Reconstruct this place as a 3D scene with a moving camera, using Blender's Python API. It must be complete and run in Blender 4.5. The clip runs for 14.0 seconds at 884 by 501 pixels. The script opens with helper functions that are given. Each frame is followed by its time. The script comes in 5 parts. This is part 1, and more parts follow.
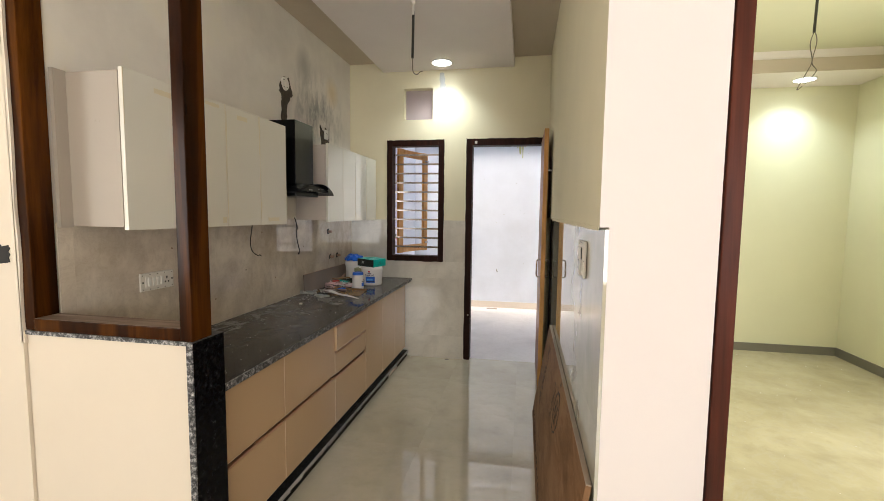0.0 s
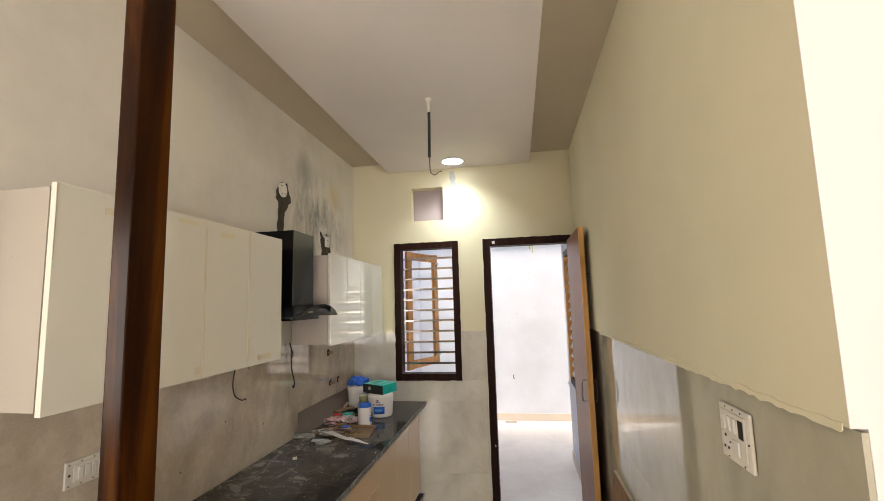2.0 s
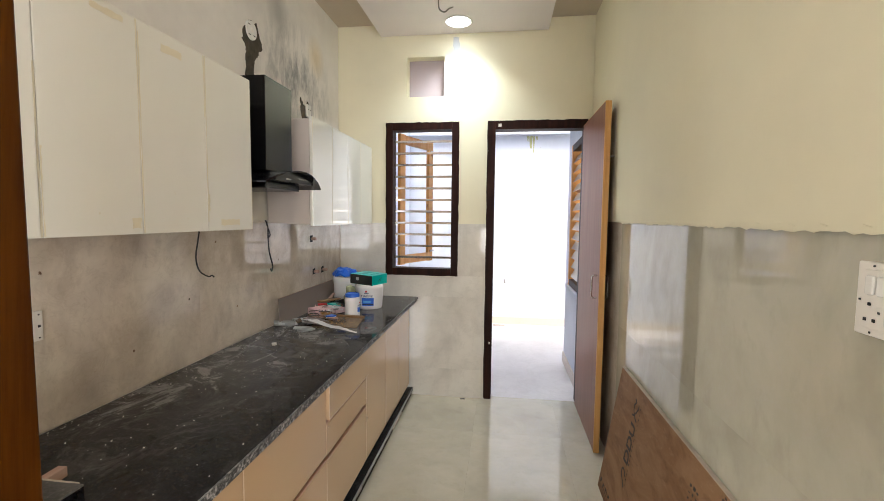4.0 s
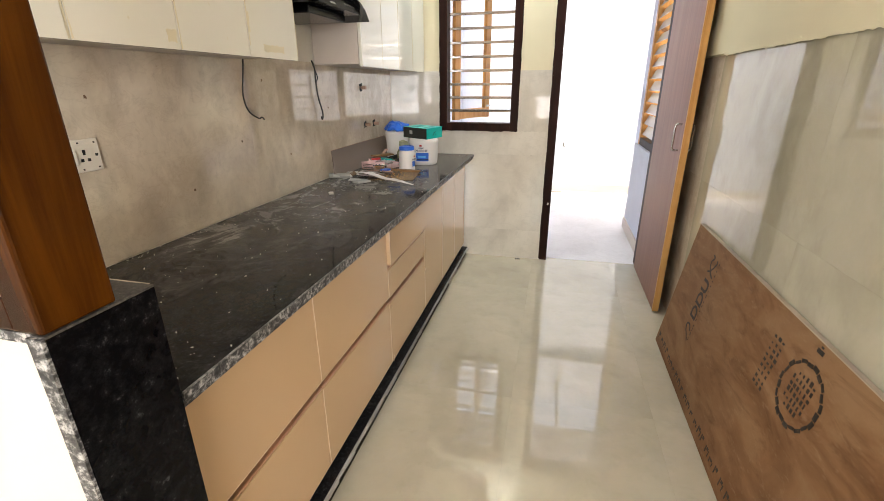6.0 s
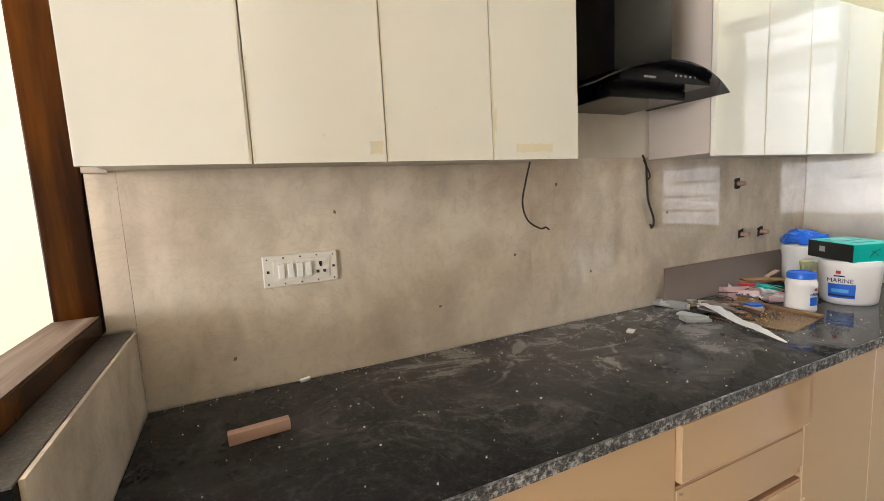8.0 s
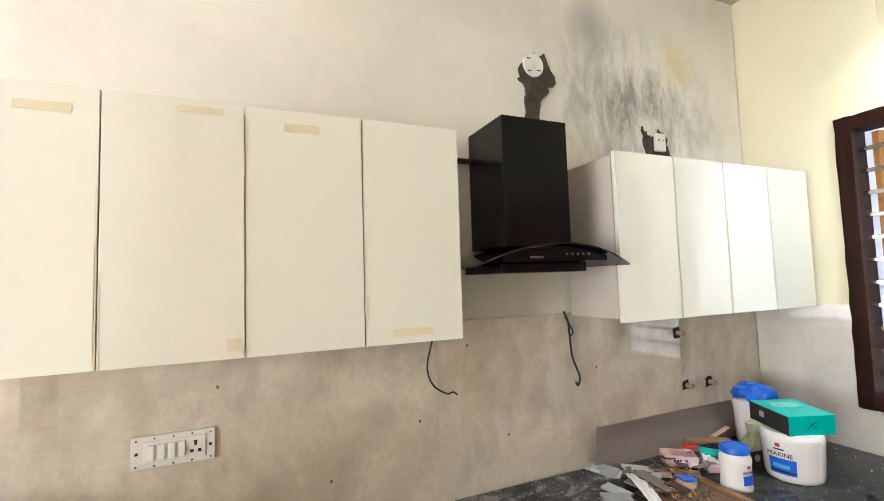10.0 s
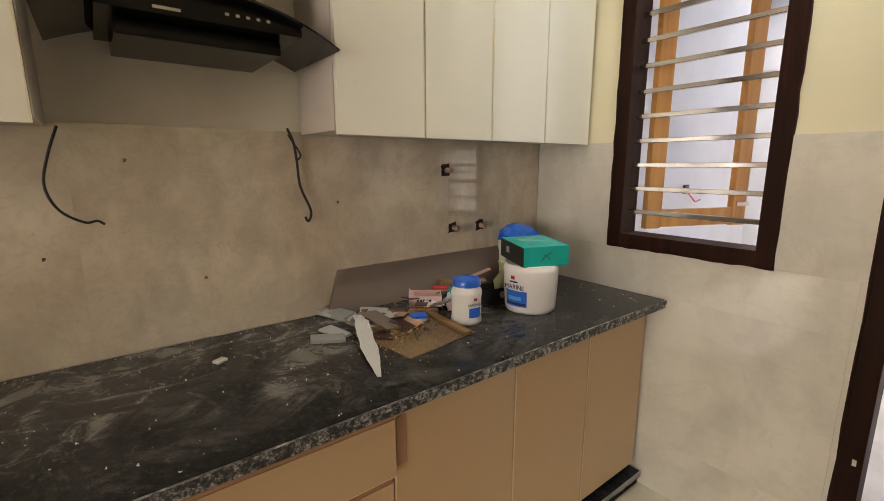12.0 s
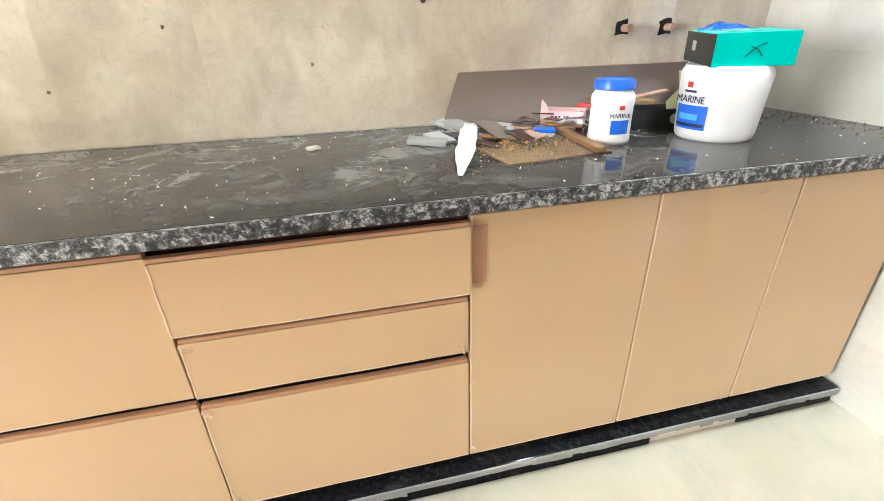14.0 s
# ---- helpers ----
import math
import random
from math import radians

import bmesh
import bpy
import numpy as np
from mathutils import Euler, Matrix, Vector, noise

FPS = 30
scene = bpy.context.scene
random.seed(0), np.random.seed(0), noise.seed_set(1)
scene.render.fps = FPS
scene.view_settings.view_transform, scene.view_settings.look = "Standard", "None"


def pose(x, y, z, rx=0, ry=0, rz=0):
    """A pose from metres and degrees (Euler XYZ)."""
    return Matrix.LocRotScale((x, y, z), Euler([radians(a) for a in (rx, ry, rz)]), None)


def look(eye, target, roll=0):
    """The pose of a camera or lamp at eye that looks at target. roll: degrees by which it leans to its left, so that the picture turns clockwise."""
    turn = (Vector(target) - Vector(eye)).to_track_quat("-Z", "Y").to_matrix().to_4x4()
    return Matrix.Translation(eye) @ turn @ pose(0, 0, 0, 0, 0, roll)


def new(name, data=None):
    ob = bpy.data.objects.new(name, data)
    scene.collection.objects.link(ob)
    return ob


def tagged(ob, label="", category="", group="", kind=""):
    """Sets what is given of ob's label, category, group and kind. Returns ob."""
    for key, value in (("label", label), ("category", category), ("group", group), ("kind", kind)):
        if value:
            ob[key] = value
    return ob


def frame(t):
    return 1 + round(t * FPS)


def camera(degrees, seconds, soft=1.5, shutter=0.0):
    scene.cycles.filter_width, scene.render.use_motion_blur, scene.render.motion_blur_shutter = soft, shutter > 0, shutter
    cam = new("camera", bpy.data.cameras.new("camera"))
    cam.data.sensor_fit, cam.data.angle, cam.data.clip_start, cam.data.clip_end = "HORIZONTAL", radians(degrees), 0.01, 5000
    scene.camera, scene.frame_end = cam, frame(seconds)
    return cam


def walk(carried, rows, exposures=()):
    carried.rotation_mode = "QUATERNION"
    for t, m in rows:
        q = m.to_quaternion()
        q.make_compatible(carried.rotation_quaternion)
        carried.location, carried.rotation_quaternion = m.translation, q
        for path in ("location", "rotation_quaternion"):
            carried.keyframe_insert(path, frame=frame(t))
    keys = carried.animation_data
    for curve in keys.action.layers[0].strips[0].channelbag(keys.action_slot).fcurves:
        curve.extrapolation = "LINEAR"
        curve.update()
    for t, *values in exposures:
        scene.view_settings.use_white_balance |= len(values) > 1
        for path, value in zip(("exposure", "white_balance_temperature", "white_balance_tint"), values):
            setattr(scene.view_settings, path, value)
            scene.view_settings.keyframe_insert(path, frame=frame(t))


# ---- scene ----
import itertools

cam = camera(89.9, 14.0, soft=0.9)

PATH = [
    (0, (0.193, 0.045, 1.509), (-0.169, 2.004, 1.341), 0.7),
    (0.5, (0.164, 0.122, 1.507), (-0.238, 2.078, 1.4), 0.8),
    (1, (0.131, 0.241, 1.577), (-0.285, 2.197, 1.622), -0.2),
    (1.5, (0.012, 0.371, 1.675), (-0.358, 2.328, 1.855), -1.4),
    (2, (-0.105, 0.541, 1.692), (-0.432, 2.5, 1.926), -1.7),
    (2.5, (-0.145, 0.764, 1.634), (-0.458, 2.724, 1.878), -0.3),
    (3, (-0.17, 0.878, 1.621), (-0.471, 2.849, 1.775), -0.6),
    (3.5, (-0.21, 0.934, 1.55), (-0.499, 2.913, 1.582), 0.0),
    (4, (-0.267, 0.928, 1.485), (-0.533, 2.905, 1.337), 0.6),
    (4.2, (-0.275, 0.934, 1.448), (-0.543, 2.899, 1.186), 0.8),
    (6.3, (-0.353, 1.089, 1.324), (-0.91, 2.877, 0.623), -0.4),
    (6.5, (-0.355, 1.181, 1.317), (-1.069, 2.94, 0.686), -1.0),
    (7, (-0.344, 1.379, 1.334), (-1.47, 2.956, 0.837), -2.2),
    (7.5, (-0.333, 1.632, 1.354), (-1.922, 2.766, 0.922), -2.2),
    (7.7, (-0.33, 1.696, 1.328), (-2.042, 2.66, 0.952), -2.0),
    (9.8, (-0.141, 2.138, 1.589), (-2.025, 2.798, 1.708), -1.4),
    (10, (-0.146, 2.145, 1.6), (-1.98, 2.931, 1.733), -1.8),
    (10.5, (-0.137, 2.185, 1.597), (-1.825, 3.25, 1.721), -2.3),
    (11, (-0.074, 2.306, 1.556), (-1.581, 3.622, 1.576), -2.1),
    (11.5, (-0.113, 2.526, 1.438), (-1.512, 3.947, 1.29), -0.8),
    (12, (-0.168, 2.797, 1.348), (-1.724, 3.994, 0.967), -0.1),
    (12.5, (-0.158, 3.03, 1.246), (-1.918, 3.771, 0.651), 0.1),
    (13, (-0.178, 3.078, 1.141), (-1.988, 3.434, 0.367), -0.3),
    (13.5, (-0.22, 3.042, 1.1), (-1.991, 3.241, 0.192), -0.7),
    (14, (-0.24, 3.068, 1.093), (-1.989, 3.454, 0.205), -1.7),
]
walk(cam, [(t, look(eye, target, roll)) for t, eye, target, roll in PATH], [(0, 1.8, 6300, 9), (1, 1.88, 6350, 9), (2, 2.0, 6500, 10), (2.5, 2.15, 6550, 10), (3, 2.48, 6500, 10), (4, 2.42, 5950, 10), (6.5, 2.8, 6300, 10), (7.5, 2.85, 6150, 10), (9.8, 3.2, 5700, 8), (10.5, 2.7, 6300, 9), (11, 2.35, 6600, 10), (11.5, 2.2, 6850, 11), (11.8, 2.2, 7000, 11), (12.1, 2.4, 6950, 11), (12.5, 3.4, 6500, 9), (13, 4.0, 6150, 7), (13.5, 4.05, 6000, 7), (14, 4.02, 5600, 5)])

# ---- world and light ----
world = bpy.data.worlds.new("sky")
scene.world = world
world.use_nodes = True
wn = world.node_tree
sky = wn.nodes.new("ShaderNodeTexSky")
sky.sky_type, sky.sun_disc = "NISHITA", False
sky.air_density, sky.dust_density = 2.0, 8.0
sky.sun_elevation, sky.sun_rotation = radians(74), radians(195)
bg = wn.nodes["Background"]
bg.inputs[1].default_value = 0.15
wn.links.new(sky.outputs[0], bg.inputs[0])
sun = new("sun", bpy.data.lights.new("sun", "SUN"))
sun.data.energy, sun.data.angle, sun.data.color = 1.8, radians(14), (1.0, 0.95, 0.88)
sun.matrix_world = pose(0, 0, 10, 16, 0, -15)


def area_lamp(name, m, w, h, watts, color, spread=180):
    ob = new(name, bpy.data.lights.new(name, "AREA"))
    ob.data.shape, ob.data.size, ob.data.size_y = "RECTANGLE", w, h
    ob.data.energy, ob.data.color, ob.data.spread = watts, color, radians(spread)
    ob.matrix_world = m
    return ob


# added fill from the unseen hall, aimed to brighten the kitchen's west side
area_lamp("hall_window_light", look((1.3, -3.25, 1.5), (-0.5, 2.0, 1.5)), 2.2, 1.7, 29, (1.0, 0.96, 0.93))
# added fill from the hall's west side; no window opening stands there
area_lamp("hall_west_window_light", look((-3.55, -0.9, 1.6), (0.4, 1.6, 1.5)), 1.6, 1.5, 23, (1.0, 0.97, 0.92))
area_lamp("kitchen_downlight", look((-0.61, 4.27, 2.905), (-0.61, 4.27, 0)), 0.15, 0.15, 1.7, (0.95, 1.0, 0.98), 115)
area_lamp("bedroom_downlight", look((2.93, 5.2, 2.875), (2.93, 5.2, 0)), 0.15, 0.15, 2.1, (0.93, 1.0, 1.0), 120)
# added fill for the bedroom, in front of a wall without an opening
area_lamp("bedroom_window_light", look((3.4, 2.6, 1.5), (1.0, 2.8, 1.3)), 1.4, 1.3, 21, (1.0, 0.98, 0.9))


# ---- materials ----
def srgb(h):
    c = [int(h[i:i + 2], 16) / 255 for i in (0, 2, 4)]
    return tuple(v / 12.92 if v <= 0.04045 else ((v + 0.055) / 1.055) ** 2.4 for v in c)


class Mat:
    def __init__(self, name, color, rough=0.6, metal=0.0, spec=None):
        self.m = bpy.data.materials.new(name)
        self.m.use_nodes = True
        self.t = self.m.node_tree
        self.b = self.t.nodes["Principled BSDF"]
        self.set("Base Color", (*color, 1))
        self.set("Roughness", rough)
        self.set("Metallic", metal)
        if spec is not None:
            self.set("Specular IOR Level", spec)
        self.coord = None

    def set(self, k, v):
        if isinstance(v, bpy.types.NodeSocket):
            self.t.links.new(v, self.b.inputs[k])
        else:
            self.b.inputs[k].default_value = v

    def node(self, kind, **kw):
        n = self.t.nodes.new(kind)
        for k, v in kw.items():
            n.inputs[k.replace("_", " ")].default_value = v
        return n

    def co(self, stretch=(1, 1, 1), turn=(0, 0, 0)):
        c = self.t.nodes.new("ShaderNodeTexCoord")
        mp = self.t.nodes.new("ShaderNodeMapping")
        mp.inputs["Scale"].default_value = stretch
        mp.inputs["Rotation"].default_value = turn
        self.t.links.new(c.outputs["Object"], mp.inputs[0])
        return mp.outputs[0]

    def noise(self, scale, detail=4, rough=0.55, stretch=(1, 1, 1), dist=0.0):
        n = self.t.nodes.new("ShaderNodeTexNoise")
        n.inputs["Scale"].default_value = scale
        n.inputs["Detail"].default_value = detail
        n.inputs["Roughness"].default_value = rough
        n.inputs["Distortion"].default_value = dist
        self.t.links.new(self.co(stretch), n.inputs["Vector"])
        return n.outputs["Fac"]

    def ramp(self, fac, stops):
        n = self.t.nodes.new("ShaderNodeValToRGB")
        els = n.color_ramp.elements
        els[0].position, els[1].position = stops[0][0], stops[-1][0]
        for p, _ in stops[1:-1]:
            els.new(p)
        for e, (p, c) in zip(els, stops):
            e.position = p
            e.color = (*c, 1) if isinstance(c, tuple) else (c, c, c, 1)
        self.t.links.new(fac, n.inputs[0])
        return n.outputs[0]

    def mix(self, fac, a, b, mode="MIX"):
        n = self.t.nodes.new("ShaderNodeMix")
        n.data_type, n.blend_type = "RGBA", mode
        for k, v in ((0, fac), (6, a), (7, b)):
            if isinstance(v, bpy.types.NodeSocket):
                self.t.links.new(v, n.inputs[k])
            else:
                n.inputs[k].default_value = (*v, 1) if isinstance(v, tuple) else v
        return n.outputs[2]

    def math(self, op, a, b=0.0):
        n = self.t.nodes.new("ShaderNodeMath")
        n.operation = op
        for k, v in enumerate((a, b)):
            if isinstance(v, bpy.types.NodeSocket):
                self.t.links.new(v, n.inputs[k])
            else:
                n.inputs[k].default_value = v
        return n.outputs[0]

    def blob(self, centre, size, soft=1.0):
        """A soft mask, 1 at centre and 0 outside an ellipsoid of that size, with a ragged rim."""
        c = self.t.nodes.new("ShaderNodeTexCoord")
        mp = self.t.nodes.new("ShaderNodeMapping")
        mp.vector_type = "TEXTURE"
        mp.inputs["Location"].default_value = centre
        mp.inputs["Scale"].default_value = size
        self.t.links.new(c.outputs["Object"], mp.inputs[0])
        ln = self.t.nodes.new("ShaderNodeVectorMath")
        ln.operation = "LENGTH"
        self.t.links.new(mp.outputs[0], ln.inputs[0])
        return self.ramp(ln.outputs["Value"], [(1 - soft, 1.0), (1.0, 0.0)])

    def bump(self, height, strength=0.2, distance=0.002):
        n = self.t.nodes.new("ShaderNodeBump")
        n.inputs["Strength"].default_value = strength
        n.inputs["Distance"].default_value = distance
        self.t.links.new(height, n.inputs["Height"])
        self.set("Normal", n.outputs[0])


def paint(name, color, vary=0.06, rough=0.75, patch=None):
    k = Mat(name, color, rough)
    lo = tuple(c * (1 - vary) for c in color)
    hi = tuple(min(1, c * (1 + vary * 0.5)) for c in color)
    base = k.ramp(k.noise(1.7, 5, 0.6), [(0.3, lo), (0.7, hi)])
    if patch:
        base = k.mix(k.ramp(k.noise(0.9, 6, 0.62), [(0.5, 0.0), (0.68, 0.7)]), base, patch)
    k.set("Base Color", base)
    k.bump(k.noise(160, 3), 0.25, 0.0008)
    return k.m


M_CREAM = paint("cream_wall_paint", (0.76, 0.70, 0.50), 0.05)
M_PILLAR = paint("pale_pink_white_paint", (0.80, 0.74, 0.71), 0.02)
M_HALL = paint("warm_cream_paint", (0.74, 0.655, 0.53), 0.03)
M_CEIL = paint("mauve_white_ceiling", (0.80, 0.745, 0.72), 0.03)
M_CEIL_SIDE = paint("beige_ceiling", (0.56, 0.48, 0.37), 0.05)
M_UTIL = paint("white_outdoor_paint", (0.72, 0.75, 0.84), 0.06, patch=(0.62, 0.64, 0.71))
M_BEDROOM = paint("green_cream_paint", (0.70, 0.69, 0.50), 0.03)
M_BEAM = paint("beige_beam_paint", (0.52, 0.45, 0.36), 0.05)
M_GREYBOARD = paint("mauve_grey_board", (0.45, 0.38, 0.39), 0.05)

# primer and putty wall over the backsplash, with damp stains
k = Mat("primed_plaster", (0.6, 0.57, 0.48), 0.8)
base = k.ramp(k.noise(1.3, 6, 0.62), [(0.3, (0.66, 0.62, 0.55)), (0.55, (0.79, 0.75, 0.67)), (0.72, (0.82, 0.77, 0.62))])
streak = k.ramp(k.noise(9, 6, 0.72, (1, 1, 0.4), 0.4), [(0.42, 0.0), (0.62, 1.0)])
wide = k.blob((-1.62, 3.78, 2.36), (0.6, 0.66, 0.46), 0.8)
base = k.mix(k.math("MULTIPLY", k.math("MULTIPLY", streak, wide), 0.85), base, (0.21, 0.215, 0.20))
base = k.mix(k.math("MULTIPLY", k.blob((-1.62, 3.52, 2.70), (0.6, 0.15, 0.18), 0.8), 0.6), base, (0.28, 0.27, 0.24))
base = k.mix(k.math("MULTIPLY", k.blob((-1.62, 4.06, 2.62), (0.6, 0.16, 0.16), 0.8), 0.45), base, (0.70, 0.52, 0.22))
k.set("Base Color", base)
k.bump(k.noise(70, 5), 0.3, 0.001)
M_PRIMER = k.m


def stone_tile(name, a, b, rough, vein=(0.5, 0.47, 0.42), scale=1.6, gloss=0.5):
    k = Mat(name, a, rough)
    base = k.ramp(k.noise(scale, 8, 0.6, dist=0.3), [(0.3, a), (0.7, b)])
    base = k.mix(k.math("MULTIPLY", k.ramp(k.noise(scale * 2.2, 10, 0.65, (1, 1, 1.6), 1.6), [(0.47, 0.0), (0.5, 1.0), (0.53, 0.0)]), 0.2), base, vein)
    cloud = k.noise(scale * 2.2, 5, 0.6, (1, 1, 0.7), 0.25)
    base = k.mix(k.ramp(cloud, [(0.50, 0.0), (0.70, 0.48)]), base, tuple(c * 0.78 for c in a))
    base = k.mix(k.ramp(cloud, [(0.31, 0.36), (0.46, 0.0)]), base, tuple(min(1, c * 1.12) for c in b))
    base = k.mix(k.ramp(k.noise(scale * 9, 4, 0.6, (1, 1, 0.5), 0.3), [(0.56, 0.0), (0.72, 0.25)]), base, tuple(c * 0.8 for c in a))
    base = k.mix(k.ramp(k.noise(38, 3, 0.6), [(0.70, 0.0), (0.76, 0.35)]), base, vein)
    k.set("Base Color", base)
    k.set("IOR", 1.0 + 0.5 * (1 + gloss * 0.65))
    k.set("Roughness", k.ramp(k.noise(6, 6, 0.7), [(0.4, rough), (0.85, rough * 1.3 + 0.008)]))
    return k.m


M_TILE = stone_tile("grey_beige_wall_tile", (0.515, 0.43, 0.335), (0.77, 0.69, 0.565), 0.012, (0.38, 0.30, 0.22), 3.4, gloss=0.9)
M_TILE_N = stone_tile("pale_grey_wall_tile", (0.60, 0.56, 0.49), (0.74, 0.705, 0.63), 0.03, gloss=0.8)
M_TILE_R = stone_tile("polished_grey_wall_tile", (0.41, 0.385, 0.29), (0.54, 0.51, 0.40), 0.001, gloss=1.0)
M_FLOOR = stone_tile("polished_floor_tile", (0.46, 0.42, 0.315), (0.61, 0.565, 0.445), 0.004, scale=1.1, gloss=1.0)
M_UFLOOR = stone_tile("pale_outdoor_tile", (0.72, 0.68, 0.66), (0.80, 0.77, 0.75), 0.35, scale=1.0)
M_BFLOOR = stone_tile("dusty_green_beige_tile", (0.42, 0.37, 0.23), (0.56, 0.50, 0.34), 0.22, scale=1.4)
M_SKIRT = paint("beige_skirting_tile", (0.66, 0.58, 0.50), 0.04, 0.4)
M_SKIRT_D = paint("dark_grey_skirting", (0.17, 0.16, 0.13), 0.12, 0.4)

# black granite, polished with cement dust
k = Mat("black_granite_top", (0.02, 0.02, 0.022), 0.2)
grain = k.ramp(k.noise(75, 6, 0.72), [(0.42, (0.005, 0.005, 0.006)), (0.6, (0.013, 0.014, 0.016)), (0.76, (0.07, 0.07, 0.075))])
far = k.blob((-1.52, 3.05, 0.85), (0.62, 1.35, 1.0), 0.9)
veil = k.math("MULTIPLY", k.ramp(k.noise(3.2, 8, 0.72, dist=0.8), [(0.38, 0.0), (0.64, 0.75)]), far)
swirl = k.ramp(k.noise(4.2, 12, 0.74, (1, 0.6, 1), 2.2), [(0.50, 0.0), (0.56, 0.5), (0.66, 1.0)])
swirl2 = k.ramp(k.noise(8, 11, 0.78, (0.7, 1, 1), 3.0), [(0.53, 0.0), (0.60, 0.9)])
scuff = k.ramp(k.noise(22, 9, 0.82, (1, 0.45, 1), 1.2), [(0.60, 0.0), (0.66, 1.0)])
wiped = k.ramp(k.noise(4.5, 5, 0.6, (1, 0.5, 1), 1.6), [(0.40, 0.25), (0.58, 1.0)])
d = k.math("MULTIPLY", k.math("MINIMUM", k.math("ADD", k.math("ADD", k.math("MULTIPLY", swirl, 0.7), k.math("MULTIPLY", swirl2, 0.45)), scuff), 1.0), wiped)
d = k.math("MULTIPLY", d, k.ramp(far, [(0.0, 0.15), (0.6, 0.85)]))
dust = k.math("MINIMUM", k.math("ADD", k.math("MULTIPLY", d, 0.64), k.math("MULTIPLY", veil, 0.24)), 0.9)
k.set("Base Color", k.mix(dust, grain, (0.46, 0.43, 0.39)))
k.set("Roughness", k.ramp(dust, [(0.0, 0.05), (0.45, 0.5)]))
k.bump(dust, 0.08, 0.0005)
k.set("Specular IOR Level", 0.13)
k.set("Sheen Weight", 0.13)
k.set("Sheen Roughness", 0.4)
k.set("Sheen Tint", (0.80, 0.74, 0.66, 1))
M_GRANITE = k.m
k = Mat("speckled_dusty_granite", (0.1, 0.1, 0.1), 0.55)
k.set("Base Color", k.mix(k.ramp(k.noise(9, 6, 0.7), [(0.4, 0.2), (0.62, 0.75)]), k.ramp(k.noise(130, 6, 0.8), [(0.44, (0.012, 0.012, 0.012)), (0.60, (0.08, 0.075, 0.07)), (0.70, (0.34, 0.32, 0.29))]), (0.10, 0.088, 0.075)))
M_LEDGE = k.m
k = Mat("clean_black_granite", (0.01, 0.01, 0.01), 0.14, spec=0.07)
k.set("Base Color", k.ramp(k.noise(48, 8, 0.75), [(0.45, (0.003, 0.003, 0.0035)), (0.60, (0.009, 0.009, 0.010)), (0.72, (0.07, 0.07, 0.072))]))
M_GRANITE_CLEAN = k.m
k = Mat("rough_granite_edge", (0.1, 0.1, 0.1), 0.5)
k.set("Base Color", k.ramp(k.noise(62, 8, 0.78), [(0.42, (0.012, 0.012, 0.014)), (0.50, (0.07, 0.07, 0.07)), (0.62, (0.52, 0.51, 0.50))]))
k.bump(k.noise(90, 4), 0.5, 0.002)
M_GREDGE = k.m
# bright line on the worktop's arris: a highlight put into the colour
k = Mat("granite_edge_highlight", (0.1, 0.1, 0.1), 0.4)
k.set("Base Color", k.ramp(k.noise(26, 8, 0.8), [(0.42, (0.02, 0.02, 0.022)), (0.52, (0.16, 0.16, 0.16)), (0.64, (0.50, 0.49, 0.47))]))
M_ARRIS = k.m


def wood(name, dark, mid, light, rough=0.35, grain=(1, 1, 0.06), scale=22, knots=0.0, spec=0.5):
    k = Mat(name, mid, rough, spec=spec)
    f = k.noise(scale, 7, 0.62, grain, 0.6)
    base = k.ramp(f, [(0.3, dark), (0.5, mid), (0.72, light)])
    base = k.mix(k.ramp(k.noise(2.2, 3), [(0.4, 0.0), (0.7, 0.35)]), base, dark)
    if knots:
        base = k.mix(k.math("MULTIPLY", k.ramp(k.noise(6.5, 2, 0.4), [(0.66, 0.0), (0.72, 1.0)]), knots), base, (0.16, 0.06, 0.02))
    k.set("Base Color", base)
    k.bump(f, 0.25, 0.0008)
    return k.m


M_BROWN = wood("dark_brown_varnished_wood", (0.007, 0.002, 0.0008), (0.034, 0.0095, 0.0014), (0.145, 0.045, 0.004), 0.24, scale=9, spec=0.10, knots=0.5)
M_SILLWOOD = wood("dusty_brown_sill_wood", (0.08, 0.045, 0.028), (0.22, 0.15, 0.10), (0.48, 0.41, 0.33), 0.6, (0.06, 1, 1))
M_DARKFRAME = wood("dark_brown_frame_wood", (0.014, 0.005, 0.003), (0.022, 0.007, 0.004), (0.04, 0.012, 0.007), 0.5, spec=0.12)
M_PINE = wood("orange_pine", (0.50, 0.20, 0.05), (0.66, 0.33, 0.10), (0.78, 0.46, 0.18), 0.45, knots=0.9, scale=16)
M_LEAF = wood("brown_flush_door_veneer", (0.205, 0.086, 0.048), (0.24, 0.106, 0.062), (0.28, 0.132, 0.08), 0.38, scale=26, spec=0.14)
M_LIP = wood("yellow_pine_lipping", (0.46, 0.22, 0.05), (0.60, 0.32, 0.09), (0.72, 0.43, 0.15), 0.5)
M_BROWNSTICK = wood("brown_stick_wood", (0.14, 0.07, 0.025), (0.24, 0.13, 0.05), (0.36, 0.22, 0.10), 0.6, (0.06, 1, 1))
k = Mat("brown_plywood", (0.22, 0.12, 0.06), 0.6, spec=0.2)
base = k.ramp(k.noise(5, 6, 0.6, (1, 0.5, 1.4), 0.8), [(0.3, (0.15, 0.072, 0.030)), (0.52, (0.235, 0.125, 0.058)), (0.72, (0.31, 0.185, 0.095))])
base = k.mix(k.ramp(k.noise(11, 7, 0.7, (1, 0.35, 1), 1.2), [(0.52, 0.0), (0.68, 0.55)]), base, (0.10, 0.045, 0.018))
